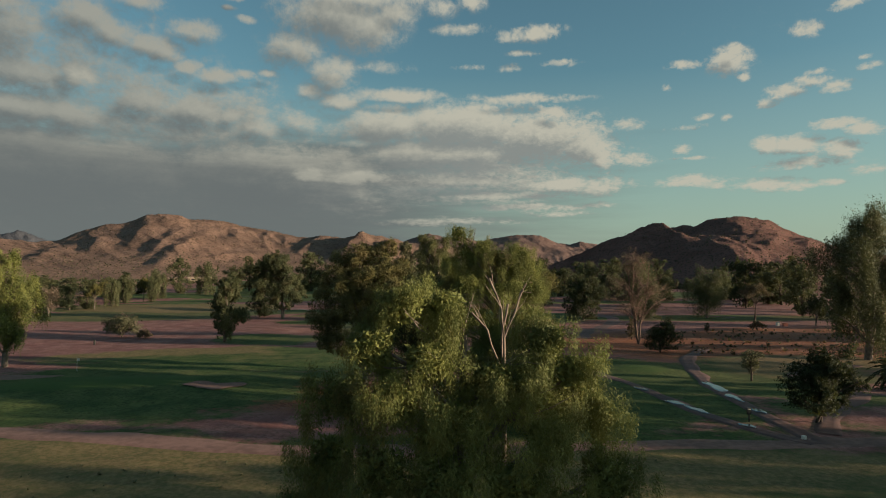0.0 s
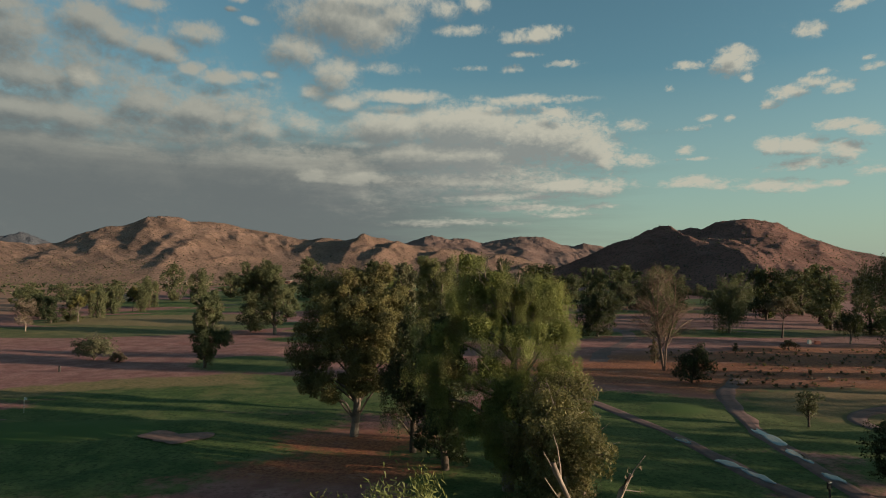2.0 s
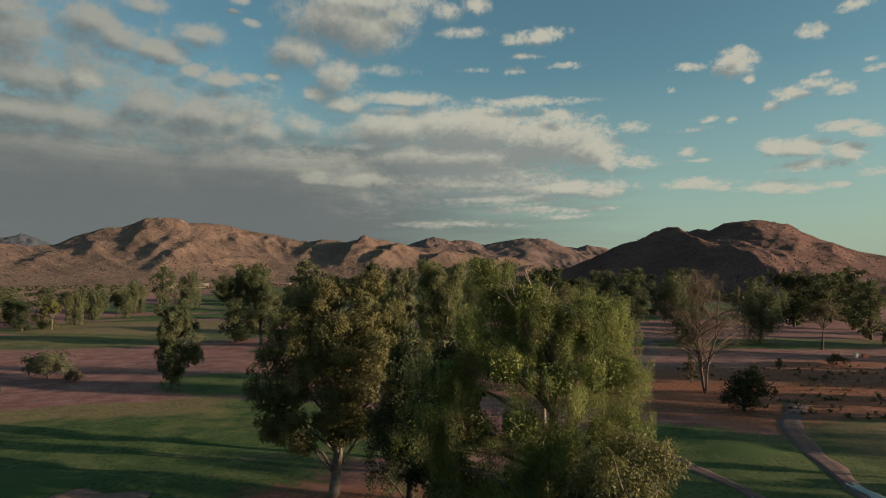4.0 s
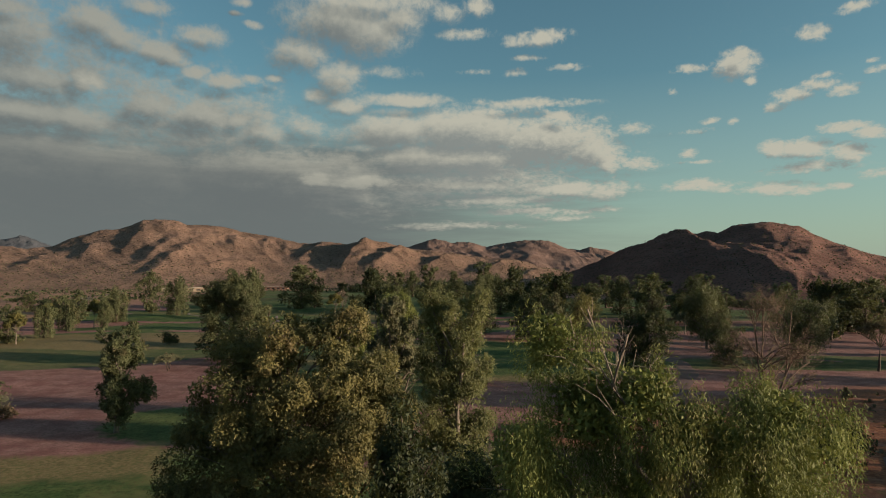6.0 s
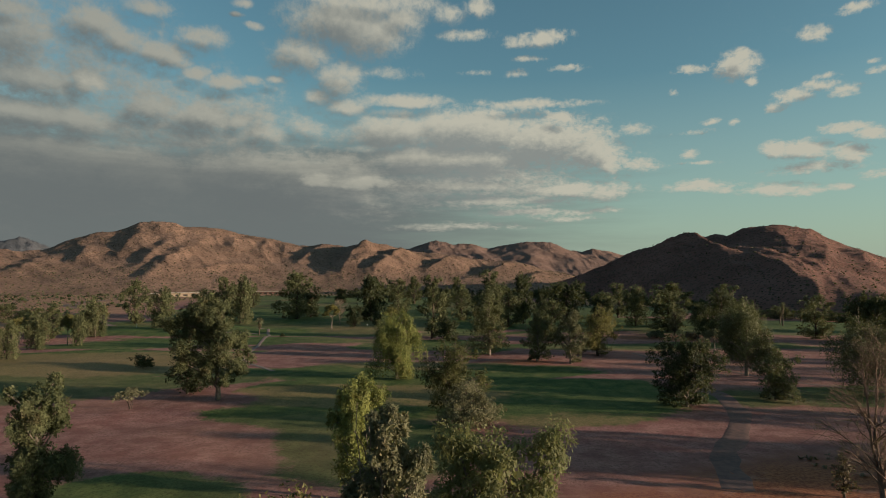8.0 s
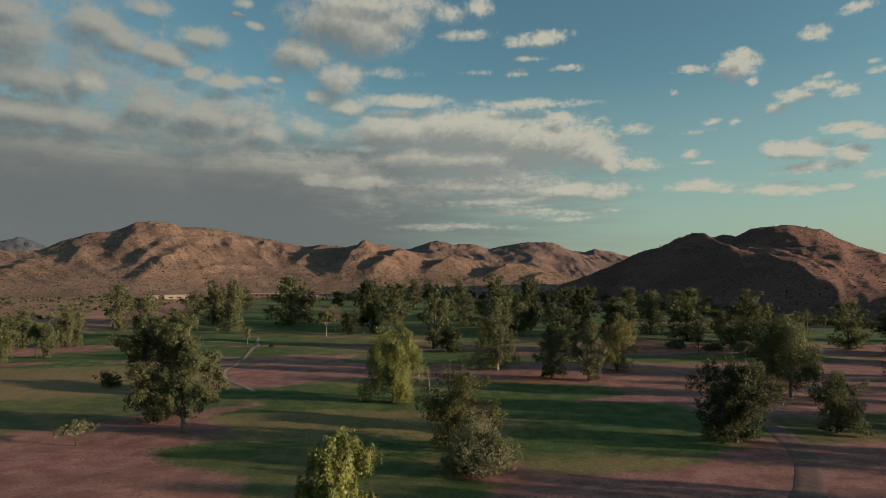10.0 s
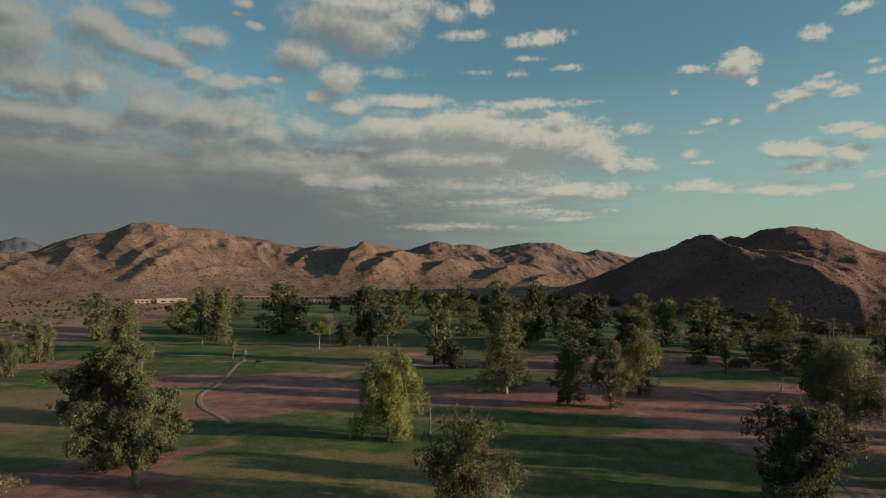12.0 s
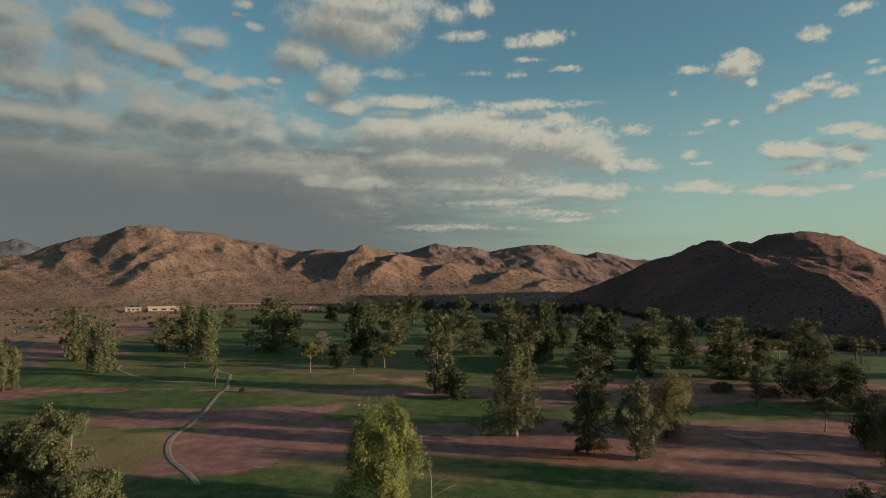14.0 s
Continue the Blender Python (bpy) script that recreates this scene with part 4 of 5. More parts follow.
        pos[:, :2] = pos[:, :2] * (1 - 0.55 * pull) + (centre[pick][:, :2] + 0.12 * rng.normal(0, 1, (n, 2))) * 0.55 * pull
        pos[:, 2] -= drop
    pos[:, 2] = np.maximum(pos[:, 2], 0.12 if low else 0.5)
    stretch, squeeze = 1.0, 1.0
    if lobes is None:
        stretch = float(np.clip(h / np.percentile(pos[:, 2], 99.6), 0.75, 1.15))
        squeeze = float(np.clip(r / np.percentile(np.hypot(pos[:, 0], pos[:, 1]), 97.5), 0.75, 1.15))
    # broader leaves deep inside the boughs, which keep the light out
    k = int(n * core * (1.0 if feathery else 1.6 if near else 2.0))
    inner = rng.randint(0, len(who), k)
    deep = sub_c[inner] + rng.uniform(-1, 1, (k, 3)) * sub_r[inner] * 0.62
    if kind == "weep":
        deep[:, 2] -= rng.uniform(0, 0.5, k) * strand * h
    deep[:, 2] = np.maximum(deep[:, 2], 0.3 if low else 0.7)
    inside_long = leaf * 1.4 if near else min(leaf * 1.9, 0.44 + leaf * 0.4)
    long = np.concatenate([np.full(n, leaf), np.full(k, inside_long)])
    broad = broad if feathery or not near else broad * 1.5
    wide = np.concatenate([np.full(n, leaf * broad), np.full(k, inside_long * (0.08 if feathery else 0.30 if near else 0.42))])
    pos, axis = np.concatenate([pos, deep]), np.concatenate([axis, rng.normal(0, 1, (k, 3))])
    if core and heart:          # and the shaded hearts of the boughs
        q = int(n * heart)
        inner = rng.choice(len(L), q, p=L[:, 3] ** 2 / (L[:, 3] ** 2).sum())
        deep = L[inner, :3] + np.clip(rng.normal(0, 0.26 if feathery else 0.30, (q, 3)), -0.44, 0.44) * full[inner]
        deep[:, 2] = np.maximum(deep[:, 2], 0.3 if low else 0.7)
        pos, axis = np.concatenate([pos, deep]), np.concatenate([axis, rng.normal(0, 1, (q, 3))])
        heart_long = (0.17 if feathery else 0.26 if y < 150 else 0.36) if near else leaf * 1.3
        long, wide = np.concatenate([long, np.full(q, heart_long)]), np.concatenate([wide, np.full(q, heart_long * 0.34)])
    pos = pos * (squeeze, squeeze, stretch)
    out = np.concatenate([face[pick], rng.normal(0, 1, (len(pos) - n, 3))])
    part("crown", leaf_mesh("crown", pos, axis, long, wide, rng, LEAF[leaves], out, 0.7 if feathery else 0.32), top)
    return top


def again(ob, x, y, s, sz=None, turn=0.0, label=""):
    """The same tree once more, of another size, elsewhere."""
    z = float(relief(np.array(x, float), np.array(y, float))) - 0.05
    c = copy_thing(ob, pose(x, y, z, 0, 0, turn) @ Matrix.Diagonal((s, s, sz or s, 1)))
    return tagged(c, label)


def fan_palm(x, y, h, label, seed=1, fronds=34, size=1.0, skirt=True, date=False):
    rng = np.random.RandomState(seed)
    top = tagged(new("palm_tree"), label, "palm tree", "palms")
    top.location = (x, y, float(relief(np.array(x, float), np.array(y, float))) - 0.05)
    wood = Tubes()
    line = bend(rng, (0, 0, -0.1), (rng.uniform(-0.3, 0.3), rng.uniform(-0.3, 0.3), h - size * 0.8), 8, 0.04)
    wood.limb(line, 0.24 if not date else 0.3, 0.17, 9)
    part("trunk", wood.mesh("trunk", BARK_DARK), top)
    head = line[-1]
    pos, axis, ln = [], [], []
    for i in range(fronds):
        a, e = i * 2.4, rng.uniform(-0.5, 1.35) if i > fronds // 4 else rng.uniform(-1.35, -0.6)
        way = np.array([math.cos(a) * math.cos(e), math.sin(a) * math.cos(e), math.sin(e)])
        reach = size * rng.uniform(0.85, 1.15)
        for t in np.linspace(0.18, 1, 14):
            p = head + way * reach * t + np.array([0, 0, -0.55 * reach * t * t])
            for sgn in (-1, 1):
                s = np.array([-math.sin(a), math.cos(a), 0]) * sgn
                pos.append(p), axis.append(way * 0.8 + s * 0.8 + np.array([0, 0, -0.45 - 0.5 * t])), ln.append(0.34 * reach * (1.15 - 0.6 * t))
    part("crown", leaf_mesh("crown", np.array(pos), np.array(axis), np.array(ln), 0.035 * size, rng, LEAF["dark" if date else "grey"]), top)
    if skirt:
        m = 500
        a, t = rng.uniform(0, 6.28, m), rng.uniform(0, 1, m)
        p = head + np.stack([np.cos(a) * 0.22, np.sin(a) * 0.22, -0.1 - t * h * 0.35], 1)
        ax = np.stack([np.cos(a) * 0.5, np.sin(a) * 0.5, -np.ones(m)], 1)
        part("dead_fronds", leaf_mesh("dead_fronds", p, ax, 0.6, 0.06, rng, LEAF["dry"]), top, "hanging skirt of dry brown fronds")
    return top


# trees that the flight passes over, near to far
tree("weep", 1.6, 20.6, 14.2, 5.6, "big light green weeping tree with hanging sprays and bare forks", "light", 165000, 3, 0.30, leaf=0.155, broad=0.11, strand=0.09, holes=0.12, heart=0.24,
     lobes=[(-1.9, 0, 12.9, 1.2, 1.1), (-0.5, 0.4, 12.8, 1.1, 1.0), (-2.9, -0.2, 11.6, 1.2, 1.1), (-1.2, -0.6, 11.2, 1.3, 1.1), (2.7, 0, 11.7, 1.1, 1.1), (3.5, -0.4, 10.8, 1.1, 1.0), (0.9, -0.5, 10.6, 1.1, 0.9), (2.2, -0.6, 10.3, 1.1, 1.0),
            (-3.9, 0.2, 9.9, 1.2, 1.2), (-2.2, -1.0, 9.9, 1.3, 1.1), (-0.4, -1.2, 9.4, 1.3, 1.1), (4.3, 0.4, 9.3, 1.3, 1.1), (2.6, -1.0, 8.8, 1.3, 1.2), (-4.3, 0.2, 8.0, 1.3, 1.3), (-2.6, -1.4, 8.0, 1.4, 1.3), (-0.6, -1.7, 7.7, 1.5, 1.3), (1.4, -1.6, 7.6, 1.4, 1.2),
            (4.5, -0.6, 7.4, 1.4, 1.3), (3.0, -1.4, 6.6, 1.4, 1.3), (-5.2, -0.2, 6.2, 1.5, 1.3), (-3.6, -1.4, 5.8, 1.6, 1.4), (-1.4, -1.8, 5.6, 1.7, 1.4), (0.8, -1.8, 5.4, 1.7, 1.4), (4.8, 0, 5.2, 1.4, 1.3), (2.8, -1.5, 4.6, 1.6, 1.3), (0, 1.5, 8, 1.8, 1.8), (-5.6, -0.2, 4.2, 1.5, 1.2), (-3.0, -1.4, 3.6, 1.7, 1.3)])
tree("thin", 3.0, 22.0, 14.0, 1.6, "bare bleached dead snag standing in a green tree", "dry", 30, 77, 0.72, BARK_DEAD, 0.2, core=0, lobes=[(0.9, 0, 13.6, 0.3, 0.5), (-0.4, 0, 13.8, 0.3, 0.6), (-1.0, 0.2, 12.6, 0.3, 0.5), (0.3, 0.3, 12.9, 0.3, 0.5)])
tree("dense", -6.0, 76.5, 17.2, 5.4, "tall olive gum tree with dense yellowing heads and pale trunk", "olive", 76000, 5, 0.22, leaf=0.24, broad=0.14, heart=0.12,
     lobes=[(2.6, 0, 15.9, 1.59, 1.59), (0.8, 0.5, 16.2, 1.46, 1.46), (-0.6, -0.4, 15.2, 1.71, 1.59), (-2.4, 0.3, 14.9, 1.59, 1.59), (4, -0.3, 13.7, 1.59, 1.71), (5, 0.2, 12, 1.46, 1.59), (2.2, -1.2, 13.6, 1.83, 1.83), (0.2, -1.6, 12.8, 1.83, 1.83),
            (-1.6, -2, 11, 1.59, 1.83), (-3.4, -0.5, 12.6, 1.83, 1.83), (3.4, -1.4, 11.2, 1.83, 1.83), (1.2, -1.4, 10.4, 1.95, 1.95), (-4.6, 0.2, 10.4, 1.83, 1.95), (-2.8, -1.2, 8.8, 1.95, 1.95), (4.8, 0.2, 9.2, 1.59, 1.83), (2.8, -1, 8.4, 1.83, 1.95),
            (0.2, -1.2, 7.8, 2.07, 1.95), (-5.2, 0.4, 7.6, 1.71, 1.83), (-3.6, -0.8, 6.2, 1.59, 1.59), (1.6, -0.4, 6.2, 1.59, 1.59), (-1, 1.4, 9.5, 2.68, 2.68), (2, 1.6, 11.5, 2.44, 2.44), (-2, 1.6, 12.5, 2.20, 2.20), (4.2, 0.6, 6.6, 1.34, 1.46), (-4.6, -0.6, 5.2, 1.6, 1.5), (-2.4, -1.0, 4.8, 1.5, 1.3), (0.8, -1.0, 5.0, 1.5, 1.3), (2.8, 0.4, 5.4, 1.3, 1.3), (-0.8, 0.8, 5.6, 1.6, 1.4)])
tree("weep", 7.4, 60.5, 18.8, 6.6, "large spreading weeping gum with hanging strands", "light", 165000, 8, 0.36, leaf=0.165, broad=0.12, strand=0.10, holes=0.06, bare=1, heart=0.26,
     lobes=[(-1.2, -1.5, 6.6, 1.9, 1.8), (-3.0, -1.2, 5.4, 1.9, 1.9), (0.8, -1.6, 5.0, 1.9, 1.9), (2.6, -1.0, 6.2, 1.8, 1.8), (-1.0, -1.0, 3.4, 1.8, 1.6), (-0.4, -1.0, 8.0, 1.8, 1.6), (-3.2, 0.5, 17.5, 1.2, 1.4), (-2.4, 0, 15.8, 1.6, 1.6), (-4.0, 0.4, 14.4, 1.6, 1.6), (-0.9, -0.4, 16.2, 1.3, 1.2), (0.4, -0.8, 15.2, 1.5, 1.4), (2.6, -0.5, 15.6, 1.4, 1.3), (3.5, 0.3, 14.4, 1.4, 1.4), (2.0, 0.8, 14.4, 1.6, 1.4),
            (-5.0, 0, 12.0, 1.8, 1.7), (-2.4, -1.2, 12.6, 1.7, 1.5), (4.1, 0, 12.2, 1.4, 1.5), (2.9, -1.2, 12.2, 1.7, 1.5), (0.4, -1.4, 12.0, 1.8, 1.6), (-6.2, 0.2, 9.6, 1.8, 1.8), (-4.0, -1.0, 9.4, 1.7, 1.7),
            (-1.6, -1.4, 9.6, 1.8, 1.6), (4.2, -0.3, 9.6, 1.4, 1.6), (3.0, -1.0, 9.2, 1.7, 1.6), (0.6, -1.2, 8.6, 1.7, 1.6), (0, 1.6, 13, 1.9, 2.0), (3.4, 1.8, 12, 1.9, 2), (-3.4, 1.6, 13, 1.9, 2), (-5.4, 0.8, 7.0, 1.6, 1.7), (3.6, 0.4, 7.2, 1.5, 1.5)])
tree("dense", 9.8, 56.3, 9.6, 4.8, "low yellow-green tree with crown to the ground", "olive", 46000, 11, 0.06, leaf=0.24, broad=0.14)
tree("gum", -1.2, 85.5, 17.4, 2.5, "slender brownish gum tree with visible forked limbs", "grey", 34000, 13, 0.20, leaf=0.26, holes=0.12, bare=2)
tree("column", 2.5, 80.5, 18.2, 2.1, "tall columnar grey-green gum tree with three rounded heads", "pale", 42000, 14, 0.10, leaf=0.22, broad=0.15, stems=3, core=0.07, heart=0.03, clump=0.75,
     lobes=[(dx, dy, top - 1.6 * k, 0.85 + 0.05 * k, 1.15) for dx, dy, top in ((-1.3, 0.2, 17.2), (0.1, -0.3, 16.7), (1.2, 0.2, 17.0)) for k in range(8)])
# two trees added to darken the gap; their dark leaves stand in for shade
tree("weep", 0.0, 71.0, 13.4, 3.4, "weeping tree between two tall gums, shade put into its dark leaves", "dark", 16000, 16, 0.34, BARK_DARK, 0.28, strand=0.2)
tree("dense", 2.8, 65.5, 13.2, 3.6, "gum tree under a weeping gum, shade put into its dark leaves", "dark", 22000, 15, 0.12, BARK_DARK, 0.30)
tree("weep", -6.5, 126.0, 12.2, 3.2, "small light green weeping tree", "light", 16000, 18, 0.3, leaf=0.36)
tree("thin", 10.0, 73.0, 18.6, 2.4, "leafless dead tree with bleached bare branches", "dry", 60, 19, 0.5, BARK_DEAD, 0.2, core=0, bare=3, lobes=[(-1.6, 0, 17.6, 0.5, 0.9), (0.4, 0.3, 16.4, 0.6, 0.9), (1.6, -0.3, 15.4, 0.6, 0.9), (-0.6, 0.4, 14.6, 0.5, 0.8), (2.2, 0.2, 13.0, 0.5, 0.8)])

# left of the flight line
tree("weep", -57.8, 92.5, 16.4, 4.6, "tall light green weeping gum tree", "light", 24000, 21, 0.25, leaf=0.38)
tree("dense", -35.6, 120.9, 12.9, 3.7, "dense dark gum tree with a thinner yellowish top", "gum", 22000, 22, 0.14, leaf=0.36)
tree("dense", -59.6, 132.0, 5.1, 3.7, "low umbrella-shaped mesquite tree on bare earth", "grey", 9000, 23, 0.36, BARK_DARK, 0.26, stems=3)
tree("shrub", -53.7, 129.0, 1.9, 1.6, "small dry yellowish shrub", "dry", 1600, 24, 0.2, BARK_DARK, 0.2, stems=4, category="shrub", group="shrubs", name="shrub")
gum_heads = [(-2.4, 17.2, 1.6), (-0.6, 16.4, 1.6), (-4.0, 15.4, 1.8), (-1.6, 14.6, 2.0), (1.2, 14.2, 1.5), (-6.4, 14.4, 1.4), (-8.6, 14.0, 1.4), (-9.8, 13.2, 1.0), (-5.6, 12.4, 1.8), (-3.0, 12.0, 2.0),
             (-7.6, 11.6, 1.3), (-0.4, 11.6, 2.0), (2.0, 11.0, 1.7), (3.6, 11.2, 1.3), (-5.0, 9.4, 1.9), (-2.2, 9.0, 2.1), (0.6, 8.6, 2.0), (3.2, 8.6, 1.7), (-5.6, 6.8, 1.6), (-3.0, 6.0, 1.8),
             (0.0, 6.0, 1.7), (2.6, 6.0, 1.7), (4.4, 6.8, 1.2), (-1.6, 4.4, 1.2), (1.9, 4.0, 1.1)]
sway = random.Random(12)
tree("gum", -36.2, 176.5, 19.0, 6.2, "tall grey-green gum tree with a stout pale trunk", "gum", 40000, 25, 0.18, leaf=0.42,
     lobes=[(dx, sway.uniform(-2.4, 2.4), z, u * 1.3, u * 1.4) for dx, z, u in gum_heads])
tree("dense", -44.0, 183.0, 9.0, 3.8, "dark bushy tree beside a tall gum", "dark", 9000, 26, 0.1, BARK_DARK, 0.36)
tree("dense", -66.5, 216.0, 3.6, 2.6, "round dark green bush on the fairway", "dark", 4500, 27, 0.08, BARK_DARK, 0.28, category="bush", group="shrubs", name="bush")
tree("umbrella", -48.9, 170.4, 3.6, 2.9, "thin dry shrub with bare twigs", "grey", 2400, 28, 0.3, BARK_DARK, 0.22, stems=4, holes=0.3, category="shrub", group="shrubs", name="shrub")
tree("thin", -103.5, 184.5, 9.0, 3.4, "sparse pale tree with bare limbs", "dry", 2600, 29, 0.3, BARK_DEAD, 0.3, core=0.04)

# right of the flight line
tree("thin", 42.0, 117.0, 17.8, 7.2, "half-dead gum tree with pale bare branches", "dry", 5200, 31, 0.30, BARK_TWIG, 0.26, core=0, bare=3, stems=3)
tree("dense", 43.6, 125.6, 4.6, 1.2, "small dark stump of a tree behind a dead gum", "dry", 1200, 32, 0.1, BARK_DARK, 0.3)
tree("dense", 41.0, 104.5, 5.6, 3.2, "dark leaning mesquite tree", "dark", 9000, 33, 0.18, BARK_DARK, 0.26, lean=(1.0, 0), stems=2)
tree("dense", 43.1, 79.5, 3.9, 1.5, "small young tree on the grass", "grey", 2600, 34, 0.4, BARK_DARK, 0.22)
tree("dense", 38.0, 58.5, 7.4, 3.4, "dark mesquite tree with a leaning pale trunk", "dark", 16000, 35, 0.22, BARK_DARK, 0.25, lean=(0.8, 0), stems=2, heart=0.18)
tree("weep", 69.5, 94.4, 23.5, 7.2, "very tall weeping gum with long hanging strands", "gum", 40000, 36, 0.22, leaf=0.42, strand=0.26)
fan_palm(56.2, 72.3, 4.8, "short date palm with arching green fronds", 3, 40, 2.9, False, True)
tree("umbrella", 91.0, 166.0, 10.4, 4.4, "thin brownish pine-like tree", "dry", 5000, 38, 0.45, BARK_DARK, 0.32)
tree("weep", 83.6, 178.0, 13.9, 7.0, "broad dark willow-like tree with hanging curtains", "gum", 20000, 39, 0.45, leaf=0.46, strand=0.45)
tree("weep", 99.7, 153.5, 8.0, 3.2, "small weeping tree with pale trunk", "dark", 6000, 40, 0.45, leaf=0.36, strand=0.35)
tree("shrub", 79.2, 143.3, 2.4, 1.9, "dry twiggy shrub on red earth", "dry", 1500, 41, 0.2, BARK_DARK, 0.22, stems=4, category="shrub", group="shrubs", name="shrub")
tree("dense", 64.1, 136.5, 2.2, 0.6, "small dark stump on red earth", "dry", 400, 42, 0.1, BARK_DARK, 0.2, category="stump", group="shrubs", name="stump")
tree("dense", 45.4, 168.5, 11.9, 5.2, "dense dark gum tree with a yellowish top", "dark", 24000, 43, 0.08, leaf=0.40)
tree("dense", 64.0, 174.0, 9.4, 4.0, "bushy olive green tree on bare earth", "gum", 12000, 44, 0.08, leaf=0.36)
tree("weep", 72.4, 200.4, 16.0, 6.0, "tall weeping gum over bare earth", "gum", 16000, 45, 0.3, leaf=0.48, strand=0.3)
tree("weep", 83.1, 224.1, 11.0, 5.4, "drooping dark green tree at the fairway", "dark", 10000, 46, 0.2, leaf=0.48, strand=0.3)

# middle of the course
tree("weep", -5.2, 199.0, 14.4, 6.0, "bright yellow-green weeping tree with a rounded crown", "light", 26000, 51, 0.22, leaf=0.42, broad=0.16, strand=0.25)
tree("gum", 5.6, 167.0, 11.4, 4.9, "dark olive tree with an open gnarled crown", "pine", 17000, 52, 0.12, BARK_DARK, 0.36, stems=3)
tree("dense", 6.8, 156.0, 6.8, 5.2, "low grey-green tree under a taller one", "grey", 13000, 53, 0.10, BARK_DARK, 0.32, stems=4, heart=0.14)
tree("thin", 1.5, 202.0, 6.0, 2.5, "fallen bare branches beside a weeping tree", "dry", 60, 54, 0.2, BARK_DEAD, 0.2, core=0, lobes=[(2.4, 0, 3.2, 0.8, 0.6), (3.6, 0.4, 2.0, 0.7, 0.4), (-0.6, 0.3, 5.6, 0.4, 0.8), (1.2, -0.5, 1.2, 0.9, 0.4)])
tree("dense", 19.0, 236.9, 18.2, 6.0, "tall dark gum tree with a grey-green top", "gum", 20000, 55, 0.12, leaf=0.52)
tree("dense", 29.9, 223.7, 12.8, 4.0, "dark olive gum tree standing in leaf litter", "gum", 13000, 56, 0.14, leaf=0.44)
tree("gum", 37.7, 220.1, 13.6, 3.5, "slender grey-green gum tree on bare earth", "grey", 11000, 57, 0.15, leaf=0.44)
tree("dense", 48.7, 234.9, 13.3, 6.0, "round-crowned yellowish tree on bare earth", "yellow", 14000, 58, 0.2, BARK_DARK, 0.44)
tree("umbrella", 82.7, 238.1, 7.0, 3.4, "small pale green spreading tree", "grey", 5000, 59, 0.45, BARK_PALE, 0.36)
tree("thin", 81.5, 262.1, 11.2, 3.4, "thin sparse tree at the fairway edge", "grey", 3000, 60, 0.3, BARK_DARK, 0.36)
tree("dense", 97.0, 264.3, 17.8, 8.0, "broad dark tree among shrubs", "dark", 15000, 61, 0.1, BARK_DARK, 0.6)
tree("thin", -36.4, 347.6, 12.1, 4.2, "leafless pinkish dead tree", "dry", 100, 62, 0.4, BARK_DEAD, 0.3, core=0)

# far trees: a few kinds, repeated
gum_a = tree("gum", 3.9, 283.3, 22.0, 5.0, "tall far gum tree with open crown", "gum", 7200, 71, 0.08, BARK_DARK, leaf=0.58, broad=0.18)
gum_b = tree("dense", 9.1, 275.4, 8.0, 2.9, "small dark round tree", "dark", 4500, 72, 0.14, BARK_DARK, 0.5)
gum_c = tree("gum", -126.5, 346.1, 19.0, 5.6, "dense olive far gum tree", "gum", 7200, 73, 0.06, BARK_DARK, leaf=0.58, broad=0.18)
gum_d = tree("weep", -103.8, 319.5, 16.2, 5.2, "drooping far gum tree", "gum", 6500, 74, 0.14, BARK_DARK, leaf=0.55, broad=0.18, strand=0.35)
gum_e = tree("umbrella", -36.0, 318.2, 9.7, 3.6, "small rounded olive tree", "yellow", 4500, 75, 0.32, leaf=0.55)
gum_f = tree("dense", 69.9, 306.2, 14.0, 5.4, "dark broad far tree", "dark", 6500, 76, 0.12, BARK_DARK, 0.6, broad=0.16)
gum_g = tree("weep", 91.7, 329.8, 17.5, 6.6, "olive far tree with drooping crown", "gum", 6500, 77, 0.10, BARK_DARK, leaf=0.58, broad=0.18, strand=0.25)
